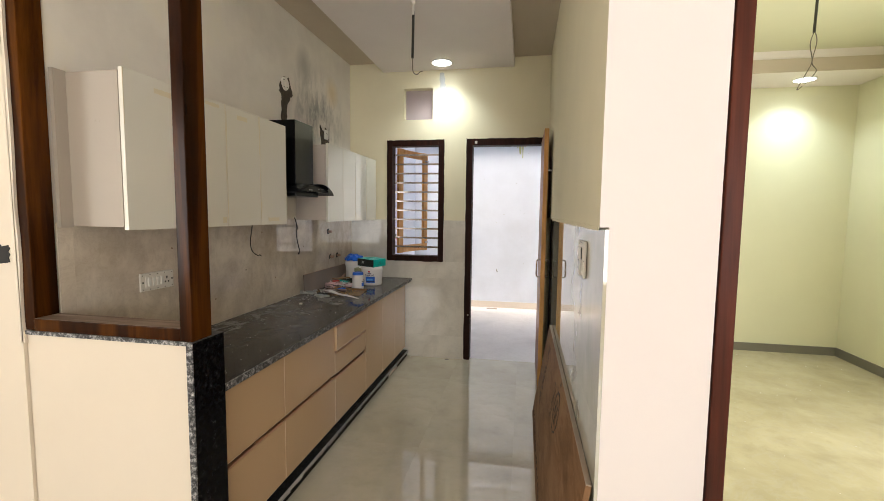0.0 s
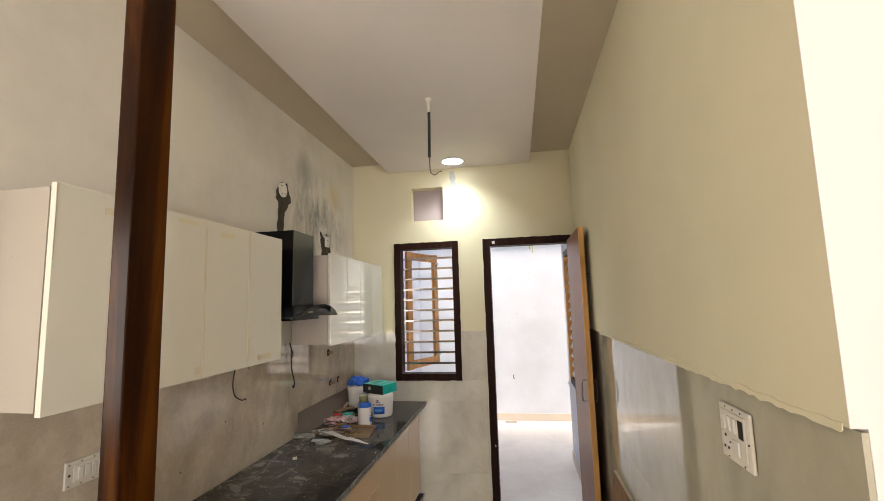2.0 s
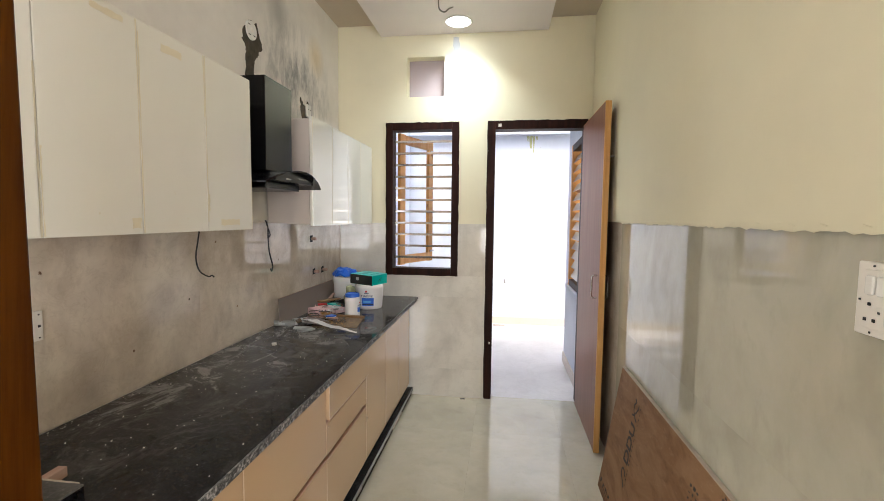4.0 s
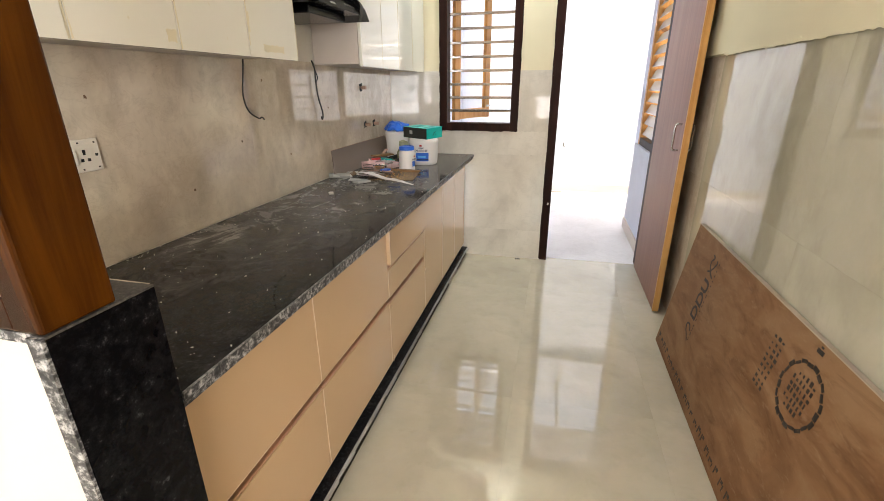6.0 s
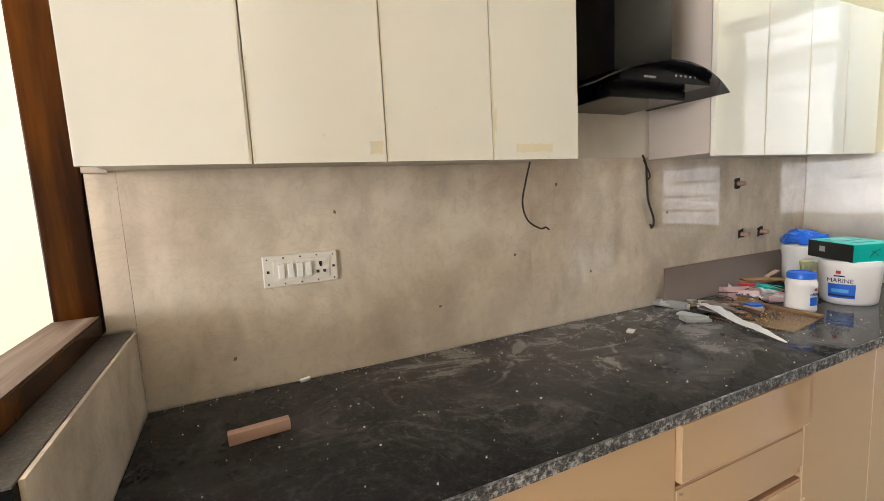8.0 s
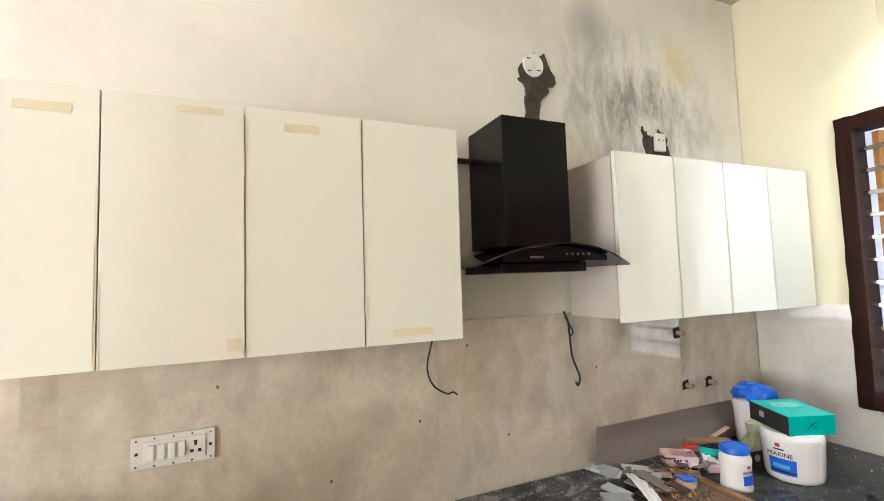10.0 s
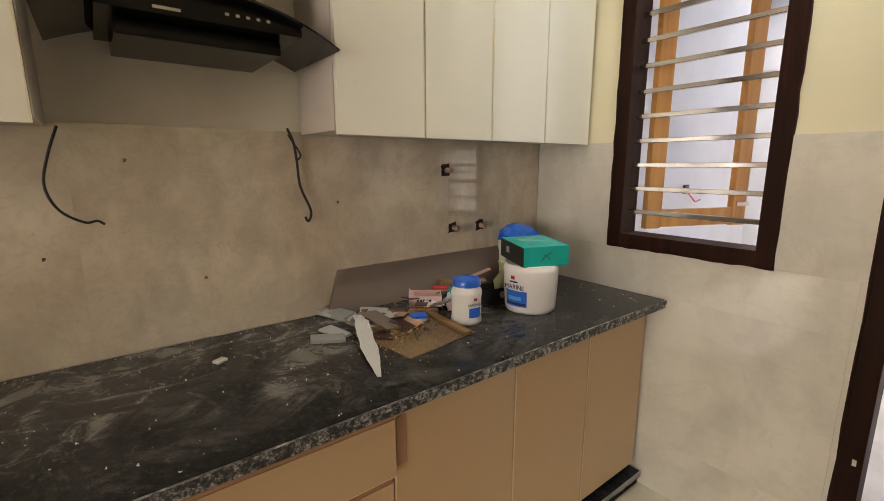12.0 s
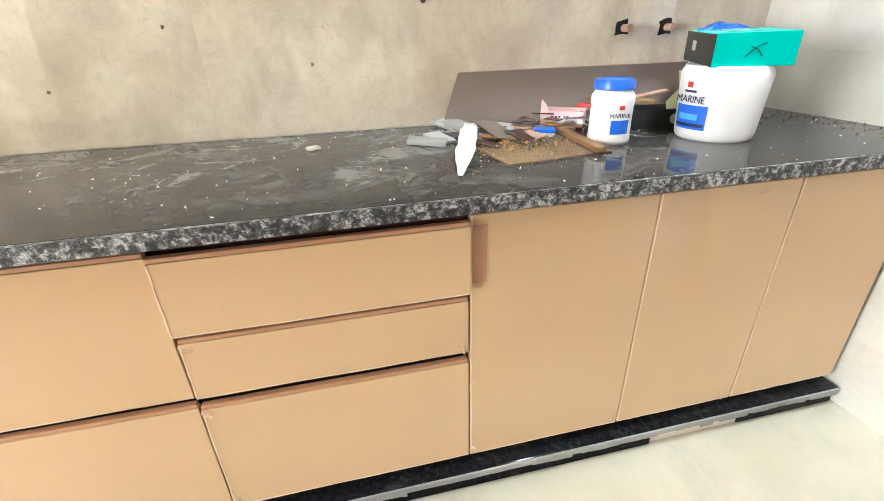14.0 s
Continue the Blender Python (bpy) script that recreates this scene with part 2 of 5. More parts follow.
base = k.mix(k.ramp(k.noise(60, 6, 0.75, (1, 0.3, 1)), [(0.56, 0.0), (0.70, 0.45)]), base, (0.36, 0.24, 0.14))
k.set("Base Color", base)
k.bump(k.noise(90, 5, 0.6, (1, 0.2, 1)), 0.3, 0.001)
M_PLY = k.m
M_RAWEDGE = paint("pale_raw_ply_edge", (0.50, 0.42, 0.33), 0.3, 0.8, patch=(0.32, 0.24, 0.17))
M_SCRAP = wood("pinkish_scrap_wood", (0.30, 0.17, 0.12), (0.42, 0.26, 0.19), (0.52, 0.36, 0.27), 0.7, (1, 0.1, 1))
M_REDFRAME = wood("reddish_brown_frame", (0.04, 0.009, 0.004), (0.085, 0.019, 0.009), (0.14, 0.036, 0.016), 0.35, spec=0.2)


def laminate(name, color, rough, marks, edge=0.6):
    k = Mat(name, color, rough)
    base = k.ramp(k.noise(0.8, 3), [(0.35, tuple(c * 0.96 for c in color)), (0.65, color)])
    base = k.mix(k.ramp(k.noise(24, 3, 0.5), [(0.74, 0.0), (0.80, edge)]), base, marks)
    k.set("Base Color", base)
    k.set("Roughness", k.ramp(k.noise(5, 5, 0.6), [(0.35, rough), (0.8, rough + 0.03)]))
    if rough < 0.05:
        k.set("IOR", 1.65)
    return k.m


M_WHITE = laminate("gloss_white_laminate", (0.80, 0.78, 0.69), 0.015, (0.66, 0.58, 0.36), 0.35)
M_WHITE2 = laminate("dusty_white_laminate", (0.78, 0.755, 0.665), 0.16, (0.62, 0.52, 0.30), 0.4)
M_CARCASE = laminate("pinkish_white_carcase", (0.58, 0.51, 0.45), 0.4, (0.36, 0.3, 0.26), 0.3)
# dusty carcase copy with shade in its colour, where lamp light over-brightens the end
M_CARCASE_D = laminate("dusty_shaded_carcase", (0.42, 0.37, 0.305), 0.5, (0.3, 0.25, 0.2), 0.4)
M_TAPE = laminate("yellowed_tape", (0.70, 0.63, 0.45), 0.4, (0.5, 0.4, 0.2), 0.5)
M_BEIGE = laminate("peach_beige_laminate", (0.56, 0.382, 0.218), 0.07, (0.64, 0.47, 0.31), 0.2)
M_SLOT = Mat("dark_red_brown_channel", (0.05, 0.016, 0.009), 0.45).m
M_STRIP = Mat("light_brown_edge_strip", (0.42, 0.22, 0.12), 0.35).m
M_BLACK = Mat("gloss_black_enamel", (0.003, 0.003, 0.0035), 0.2, spec=0.25).m
M_HOODGLASS = Mat("smoked_glass", (0.01, 0.01, 0.012), 0.03).m
M_STEEL = Mat("brushed_steel", (0.55, 0.55, 0.54), 0.25, 1.0).m
M_DARKSTEEL = Mat("dull_steel_bar", (0.50, 0.46, 0.43), 0.14, 1.0).m
M_GRILLE = Mat("grey_painted_steel", (0.16, 0.15, 0.15), 0.5).m
M_PLASTIC = Mat("ivory_switch_plastic", (0.74, 0.70, 0.62), 0.35).m
M_SWITCH = Mat("white_switch_plastic", (0.80, 0.78, 0.72), 0.25).m
# pale colour stands in for sky reflected in the yard window
M_SLAT = Mat("sky_reflection_slat", (0.72, 0.69, 0.66), 0.2).m
M_HOLE = Mat("black_hole", (0.01, 0.01, 0.01), 0.7).m
k = Mat("black_stamp_ink", (0.018, 0.014, 0.012), 0.6)
k.set("Base Color", k.ramp(k.noise(70, 6, 0.7), [(0.46, (0.016, 0.012, 0.010)), (0.70, (0.055, 0.032, 0.018))]))
M_STAMP = k.m
M_GREYBIT = paint("dusty_grey_offcut", (0.33, 0.33, 0.31), 0.25, 0.6, patch=(0.46, 0.45, 0.42))
M_TUB = Mat("white_tub_plastic", (0.80, 0.78, 0.76), 0.3).m
M_BLUE = Mat("blue_plastic", (0.02, 0.13, 0.62), 0.3).m
M_TEAL = Mat("teal_card", (0.0, 0.42, 0.36), 0.35).m
M_TEALPRINT = Mat("pale_teal_print", (0.16, 0.52, 0.46), 0.2).m
M_CARDBLACK = Mat("black_card", (0.02, 0.022, 0.02), 0.35).m
M_RED = Mat("red_print", (0.5, 0.03, 0.03), 0.4).m
M_PINK = Mat("pink_card", (0.72, 0.50, 0.50), 0.6).m
M_PAPER = Mat("white_crumpled_plastic", (0.66, 0.64, 0.62), 0.35).m
M_CHIP = Mat("pale_crumbs", (0.62, 0.58, 0.5), 0.8).m
M_WIRE = Mat("black_wire", (0.02, 0.018, 0.015), 0.5).m
M_WIREG = Mat("greyish_wire", (0.12, 0.10, 0.08), 0.5).m
k = Mat("dark_wet_cement", (0.05, 0.04, 0.025), 0.9)
k.set("Base Color", k.ramp(k.noise(40, 5), [(0.3, (0.035, 0.028, 0.018)), (0.7, (0.085, 0.068, 0.045))]))
k.bump(k.noise(60, 6), 0.8, 0.004)
M_CEMENT = k.m
M_LAMP = Mat("lamp_diffuser", (0.9, 0.9, 0.9), 0.5).m
M_LAMP.node_tree.nodes["Principled BSDF"].inputs["Emission Color"].default_value = (0.95, 1, 1, 1)
M_LAMP.node_tree.nodes["Principled BSDF"].inputs["Emission Strength"].default_value = 4.0
M_GREYCARD = paint("grey_brown_laminate_offcut", (0.20, 0.155, 0.13), 0.08, 0.35)
M_DUSTBROWN = paint("sawdust_brown_board", (0.17, 0.10, 0.055), 0.5, 0.7, patch=(0.42, 0.30, 0.14))
M_STAINGREEN = Mat("pale_green_stain", (0.50, 0.50, 0.26), 0.8).m
M_STONEBIT = paint("grey_tile_offcut", (0.50, 0.50, 0.48), 0.1, 0.4)
M_MORTAR = paint("grey_white_mortar", (0.36, 0.35, 0.33), 0.5, 0.85, patch=(0.12, 0.12, 0.12))
M_FILM = Mat("dull_clear_film", (0.72, 0.55, 0.38), 0.25).m
M_PINKWIRE = Mat("pink_wire", (0.75, 0.12, 0.22), 0.5).m
M_SKYBLUE = Mat("light_blue_print", (0.12, 0.42, 0.78), 0.4).m
M_NAVY = Mat("navy_print", (0.01, 0.015, 0.08), 0.4).m
M_SAWDUST = Mat("yellow_sawdust", (0.42, 0.30, 0.14), 0.9).m
M_OLIVE = Mat("greenish_plastic_bag", (0.42, 0.43, 0.25), 0.25).m


# ---- mesh helpers ----
def box(bm, x0, y0, z0, x1, y1, z1, bevel=0.0):
    vs = [bm.verts.new(p) for p in itertools.product((x0, x1), (y0, y1), (z0, z1))]
    fs = [bm.faces.new([vs[i] for i in q]) for q in ((0, 1, 3, 2), (4, 6, 7, 5), (0, 4, 5, 1), (2, 3, 7, 6), (0, 2, 6, 4), (1, 5, 7, 3))]
    if bevel:
        bmesh.ops.bevel(bm, geom=list({e for f in fs for e in f.edges}), offset=bevel, segments=2, affect="EDGES", profile=0.5)


def boxes(*specs, bevel=0.0):
    bm = bmesh.new()
    for s in specs:
        box(bm, *s, bevel=bevel)
    return bm


def cyl(bm, a, b, r0, r1=None, seg=20, cap=True):
    r1 = r0 if r1 is None else r1
    a, b = Vector(a), Vector(b)
    m = (b - a).to_track_quat("Z", "Y").to_matrix().to_4x4()
    rings = []
    for c, r in ((a, r0), (b, r1)):
        rings.append([bm.verts.new(c + m @ Vector((r * math.cos(i * math.tau / seg), r * math.sin(i * math.tau / seg), 0))) for i in range(seg)])
    for i in range(seg):
        j = (i + 1) % seg
        bm.faces.new((rings[0][i], rings[0][j], rings[1][j], rings[1][i]))
    if cap:
        bm.faces.new(rings[0][::-1])
        bm.faces.new(rings[1])


def lathe(bm, c, prof, seg=32):
    rings = [[bm.verts.new((c[0] + r * math.cos(i * math.tau / seg), c[1] + r * math.sin(i * math.tau / seg), c[2] + z)) for i in range(seg)] for r, z in prof]
    for p, q in zip(rings, rings[1:]):
        for i in range(seg):
            j = (i + 1) % seg
            bm.faces.new((p[i], p[j], q[j], q[i]))
    bm.faces.new(rings[0][::-1])
    bm.faces.new(rings[-1])


def tube(bm, pts, r, seg=8):
    """A round wire through the points, smoothed."""
    pts = [Vector(p) for p in pts]
    fine = []
    n = len(pts)
    for i in range(n - 1):
        p0, p1, p2, p3 = pts[max(i - 1, 0)], pts[i], pts[i + 1], pts[min(i + 2, n - 1)]
        for s in range(5):
            u = s / 5
            fine.append(0.5 * ((2 * p1) + (p2 - p0) * u + (2 * p0 - 5 * p1 + 4 * p2 - p3) * u * u + (3 * p1 - p0 - 3 * p2 + p3) * u ** 3))
    fine.append(pts[-1])
    rings = []
    for i, p in enumerate(fine):
        d = (fine[min(i + 1, len(fine) - 1)] - fine[max(i - 1, 0)]).normalized()
        a = d.orthogonal().normalized() if abs(d.x) < 0.9 else d.cross(Vector((0, 0, 1))).normalized()
        a = (Vector((1, 0, 0)) - d * d.x).normalized() if abs(d.x) < 0.9 else a
        b = d.cross(a)
        rings.append([bm.verts.new(p + (a * math.cos(k * math.tau / seg) + b * math.sin(k * math.tau / seg)) * r) for k in range(seg)])
    for p, q in zip(rings, rings[1:]):
        for k in range(seg):
            j = (k + 1) % seg
            bm.faces.new((p[k], p[j], q[j], q[k]))
    bm.faces.new(rings[0][::-1])
    bm.faces.new(rings[-1])


def part(name, bm, material, parent=None, label="", smooth=False):
    me = bpy.data.meshes.new(name)
    bmesh.ops.recalc_face_normals(bm, faces=bm.faces)
    bm.to_mesh(me)
    bm.free()
    if smooth:
        me.shade_smooth()
        me.set_sharp_from_angle(angle=radians(40))
    me.materials.append(material)
    ob = new(name, me)
    if parent:
        ob.parent = parent
        ob.matrix_parent_inverse = parent.matrix_world.inverted()
    return tagged(ob, label)


def placed(bm, m):
    bmesh.ops.transform(bm, matrix=m, verts=bm.verts)
    return bm


def thing(name, base, label, category, group=""):
    ob = new(name)
    ob.empty_display_size = 0.1
    ob.matrix_world = pose(*base)
    bpy.context.view_layer.update()
    return tagged(ob, label, category, group)


def solid(name, bm, material, label, category="", group="", kind="", smooth=False):
    return tagged(part(name, bm, material, smooth=smooth), label, category, group, kind)


def structure(name, bm, material, label=""):
    return tagged(part(name, bm, material), label, "", "", "structure")


def pierced(a0, a1, z0, z1, holes):
    """Rectangles (a0, z0, a1, z1) that fill a wall round its holes."""
    xs = sorted({a0, a1, *[h[0] for h in holes], *[h[2] for h in holes]})
    out = []
    for p, q in zip(xs, xs[1:]):
        cuts = sorted((h[1], h[3]) for h in holes if h[0] <= p and h[2] >= q)
        z = z0
        for c0, c1 in cuts:
            if c0 > z:
                out.append((p, z, q, c0))
            z = c1
        if z < z1:
            out.append((p, z, q, z1))
    return out


def wall_y(name, y0, y1, x0, x1, z0, z1, holes, mat, label=""):
    return structure(name, boxes(*[(a, y0, b, c, y1, d) for a, b, c, d in pierced(x0, x1, z0, z1, holes)]), mat, label)


def wall_x(name, x0, x1, y0, y1, z0, z1, holes, mat, label=""):
    return structure(name, boxes(*[(x0, a, b, x1, c, d) for a, b, c, d in pierced(y0, y1, z0, z1, holes)]), mat, label)


# ---- plan ----
XW, XR, YF = -1.61, 0.42, 4.50          # tile faces at both sides, far wall
YH0, YH1 = 1.385, 1.54                  # wall between hall and kitchen
TOP = 3.02
WIN = (-1.208, 1.018, -0.628, 2.236)    # kitchen window, outer frame
DOOR = (-0.386, 0.0, 0.40, 2.24)        # kitchen back door, outer frame
VENT = (-1.045, 2.45, -0.745, 2.760)
UWIN = (4.72, 0.84, 5.42, 2.19)         # bedroom window to the yard
CTR = 0.832

structure("floor", boxes((XW - 0.1, -3.3, -0.1, 3.75, 4.56, -0.006)), M_FLOOR, "polished beige-grey floor tiles")
structure("ground", boxes((-60, -60, -0.3, 60, 60, -0.12)), M_UFLOOR, "bare pale ground round the house")

wall_x("wall_west", XW - 0.17, XW - 0.01, YH0 + 0.092, YF, 0, TOP, [], M_PRIMER, "primed plaster wall with damp stains")
wall_y("wall_north", YF + 0.008, YF + 0.13, XW - 0.17, 0.56, 0, TOP + 0.3, [WIN, DOOR, VENT], M_CREAM, "cream painted wall with window and back door")
wall_x("wall_east", 0.43, 0.545, YH0 + 0.13, YF + 0.008, 0, TOP, [], M_CREAM, "cream painted wall over tiled dado")
structure("wall_east_plaster", boxes((0.405, YH0 - 0.013, 1.474, 0.42, YF + 0.004, TOP)), M_CREAM, "cream plaster coat over the tiles")
wall_x("wall_bedroom_yard", 0.40, 0.545, YF + 0.13, 5.62, 0, 3.3, [UWIN], M_UTIL, "white outdoor wall with a barred window")

# hall side
structure("wall_pillar", boxes((0.4305, YH0 - 0.015, 0, 0.718, YH0 + 0.13, TOP), (0.4045, YH0 - 0.016, 1.474, 0.4305, YH0 - 0.0135, TOP)), M_PILLAR, "pale pinkish white wall end between two openings")
structure("half_wall", boxes((-1.66, YH0, 0, -0.956, 1.5325, 1.03)), M_HALL, "cream dwarf wall at the end of the kitchen counter")
structure("wall_hall_left", boxes((-3.6, YH0 - 0.012, 0, -1.663, YH0 + 0.12, TOP)), M_HALL, "warm cream hall wall")
structure("wall_hall_west", boxes((-3.75, -3.3, 0, -3.6, YH0 + 0.12, TOP)), M_HALL)
structure("wall_hall_east", boxes((3.75, -3.3, 0, 3.9, YH0 + 0.12, TOP)), M_HALL)
wall_y("wall_hall_south", -3.45, -3.3, -3.6, 3.9, 0, TOP, [(-0.8, 0.6, 1.4, 2.3)], M_HALL)
structure("wall_bedroom_front", boxes((1.75, YH0, 0, 3.75, YH0 + 0.12, TOP), (0.70, YH0, 2.6, 1.75, YH0 + 0.12, TOP)), M_HALL)
structure("floor_hall_west", boxes((-3.6, -3.3, -0.1, XW - 0.1, YH0, -0.006)), M_FLOOR)
structure("ceiling_hall", boxes((-3.6, -3.3, TOP, 3.9, YH0 + 0.12, TOP + 0.1)), M_CEIL, "flat pale ceiling")

# bedroom
structure("floor_bedroom", boxes((0.545, YH0 + 0.12, -0.004, 3.62, 5.52, 0.0)), M_BFLOOR, "dusty greenish beige bedroom floor")
structure("wall_bedroom_north", boxes((0.545, 5.52, 0, 3.75, 5.65, 3.3)), M_BEDROOM, "greenish cream bedroom wall")
structure("wall_bedroom_east", boxes((3.60, YH0 + 0.12, 0, 3.75, 5.52, 3.3)), M_BEDROOM, "greenish cream bedroom wall")
structure("ceiling_bedroom", boxes((0.545, YH0 + 0.12, 3.10, 3.6, 5.52, 3.2)), M_BEDROOM, "greenish cream bedroom ceiling")
structure("ceiling_bedroom_border", boxes((0.545, 4.96, 2.90, 3.6, 5.52, 3.10)), M_CEIL, "lowered white ceiling border")
structure("trim_ceiling_border", boxes((0.545, 4.945, 2.898, 3.6, 4.96, 3.02)), M_BEAM, "beige edge of the lowered ceiling")
structure("baseboard_bedroom", boxes((0.545, 5.505, 0, 3.585, 5.52, 0.09), (3.585, YH0 + 0.12, 0, 3.6, 5.52, 0.09)), M_SKIRT_D, "dark grey skirting tiles")

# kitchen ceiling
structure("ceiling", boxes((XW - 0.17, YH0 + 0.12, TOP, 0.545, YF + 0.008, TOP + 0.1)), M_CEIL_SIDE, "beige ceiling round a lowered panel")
structure("ceiling_panel", boxes((-1.26, YH0 + 0.12, 2.93, 0.058, YF + 0.008, TOP)), M_CEIL, "lowered mauve-white ceiling panel")

# yard
structure("floor_yard", boxes((-2.2, 4.56, -0.1, 2.6, 7.2, -0.002)), M_UFLOOR, "pale yard floor tiles")
structure("wall_yard_north", boxes((-2.2, 7.15, 0, 2.6, 7.3, 3.3)), M_UTIL, "white stained yard wall")
structure("wall_yard_ledge", boxes((-2.2, 7.08, 2.62, 2.6, 7.15, 3.3)), M_UTIL, "white band over the yard wall")
structure("wall_yard_west", boxes((-1.73, YF + 0.13, 0, -1.58, 7.15, 3.3)), M_UTIL, "white yard wall")
structure("wall_yard_east", boxes((2.6, 5.65, 0, 2.75, 7.3, 3.3)), M_UTIL)
structure("ceiling_yard", boxes((-1.58, YF + 0.13, 3.02, 0.40, 6.10, 3.14), (0.40, 5.65, 3.02, 2.6, 6.10, 3.14)), M_UTIL, "white slab over the near part of the yard")
structure("baseboard_yard", boxes((-2.05, 7.138, 0, 2.6, 7.15, 0.10), (0.388, YF + 0.13, 0, 0.40, 5.62, 0.10)), M_SKIRT, "beige skirting tiles")


# ---- hall opening: timber frame, granite ledge, door frame ----
frame_unit = thing("hatch_frame", (-1.3, YH0, 1.05), "dark brown varnished timber frame standing on the dwarf wall", "window frame")
part("post", boxes((-1.662, YH0 - 0.004, 1.0485, -1.612, YH0 + 0.088, TOP - 0.002), bevel=0.004), M_BROWN, frame_unit)
part("post", boxes((-0.982, YH0 - 0.012, 1.0485, -0.933, YH0 + 0.088, TOP - 0.002), bevel=0.004), M_BROWN, frame_unit)
part("sill", boxes((-1.612, YH0 - 0.010, 1.0485, -0.982, YH0 + 0.088, 1.0935), bevel=0.003), M_BROWN, frame_unit)
part("sill_top", boxes((-1.6115, YH0 - 0.006, 1.0937, -0.9825, YH0 + 0.085, 1.0955)), M_SILLWOOD, frame_unit, "dusty scratched sill top")
ledge = thing("granite_ledge", (-1.3, 1.46, 1.03), "black granite slab and end panel on the dwarf wall", "stone ledge")
part("slab", boxes((XW, YH0 - 0.006, 1.031, -0.9555, 1.533, 1.0475), bevel=0.001), M_LEDGE, ledge)
part("end_panel", boxes((-0.955, 1.3735, 0.0, -0.931, 1.533, 1.044)), M_GRANITE_CLEAN, ledge)
part("front_rim", boxes((-1.662, YH0 - 0.009, 1.032, -0.957, YH0 - 0.0063, 1.047)), M_GREDGE, ledge, "rough dark granite edge")
part("cap", boxes((-0.9553, 1.3735, 1.0443, -0.9312, 1.533, 1.0476)), M_LEDGE, ledge)
part("front_edge", boxes((-0.956, 1.368, 0.0, -0.932, 1.373, 1.0465)), M_GREDGE, ledge, "rough sawn grey granite edge")
part("tile", boxes((XW + 0.004, 1.5332, CTR + 0.001, -0.946, 1.5395, 1.0455)), M_TILE, ledge, "grey beige glazed tile facing the counter")

dframe = thing("door_frame", (0.75, YH0, 0), "reddish brown scratched door frame without a door", "door frame")
part("jamb", boxes((0.723, YH0 - 0.02, 0, 0.770, YH0 + 0.10, 2.6), bevel=0.004), M_REDFRAME, dframe)
part("jamb", boxes((1.70, YH0 - 0.02, 0, 1.75, YH0 + 0.10, 2.6), bevel=0.004), M_REDFRAME, dframe)
part("head", boxes((0.770, YH0 - 0.02, 2.55, 1.70, YH0 + 0.10, 2.6), bevel=0.004), M_REDFRAME, dframe)


def ragged(pts, x0, x1, jag, seed, steps=5):
    """A ragged-edged thin blob in the y-z plane round a closed outline."""
    rnd = random.Random(seed)
    out = []
    n = len(pts)
    for i in range(n):
        (ya, za), (yb, zb) = pts[i], pts[(i + 1) % n]
        for s in range(steps):
            u = s / steps
            out.append((ya + (yb - ya) * u + rnd.uniform(-jag, jag), za + (zb - za) * u + rnd.uniform(-jag, jag)))
    bm = bmesh.new()
    f = bm.faces.new([bm.verts.new((x0, y, z)) for y, z in out])
    r = bmesh.ops.extrude_face_region(bm, geom=[f])
    for v in r["geom"]:
        if isinstance(v, bmesh.types.BMVert):
            v.co.x = x1
    bmesh.ops.triangulate(bm, faces=bm.faces)
    return bm


def ragged_y(pts, y0, y1, jag, seed, steps=5):
    bm = ragged(pts, y0, y1, jag, seed, steps)
    bmesh.ops.transform(bm, matrix=Matrix(((0, 1, 0, 0), (1, 0, 0, 0), (0, 0, 1, 0), (0, 0, 0, 1))), verts=bm.verts)
    return bm


def smear(a0, z0, a1, z1, y0, y1, jag, seed, mat, label):
    n = 10
    pts = [(a0 + (a1 - a0) * i / n, z0) for i in range(n)] + [(a1, z0 + (z1 - z0) * i / n) for i in range(n)] + [(a1 + (a0 - a1) * i / n, z1) for i in range(n)] + [(a0, z1 + (z0 - z1) * i / n) for i in range(n)]
    structure("trim_smear", ragged_y(pts, y0, y1, jag, seed, 2), mat, label)


smear(-1.676, 1.0, -1.657, TOP, YH0 - 0.0145, YH0 - 0.0035, 0.004, 51, M_HALL, "ragged plaster edge lapping the timber post")
for q, (a0, z0, a1, z1) in enumerate(((WIN[0] - 0.010, WIN[1] - 0.008, WIN[0], WIN[3] + 0.010), (WIN[2], WIN[1] - 0.010, WIN[2] + 0.010, WIN[3] + 0.010), (WIN[0], WIN[3], WIN[2], WIN[3] + 0.011), (WIN[0], WIN[1] - 0.010, WIN[2], WIN[1]), (DOOR[0] - 0.008, 0.01, DOOR[0], DOOR[3] + 0.009), (DOOR[0], DOOR[3], DOOR[2] - 0.03, DOOR[3] + 0.009))):
    smear(a0, z0, a1, z1, YF - 0.0045, YF + 0.0085, 0.0028, 60 + q, M_DARKFRAME, "uneven dark paint edge on the wall")


# ---- base cabinets ----
FX = -1.01


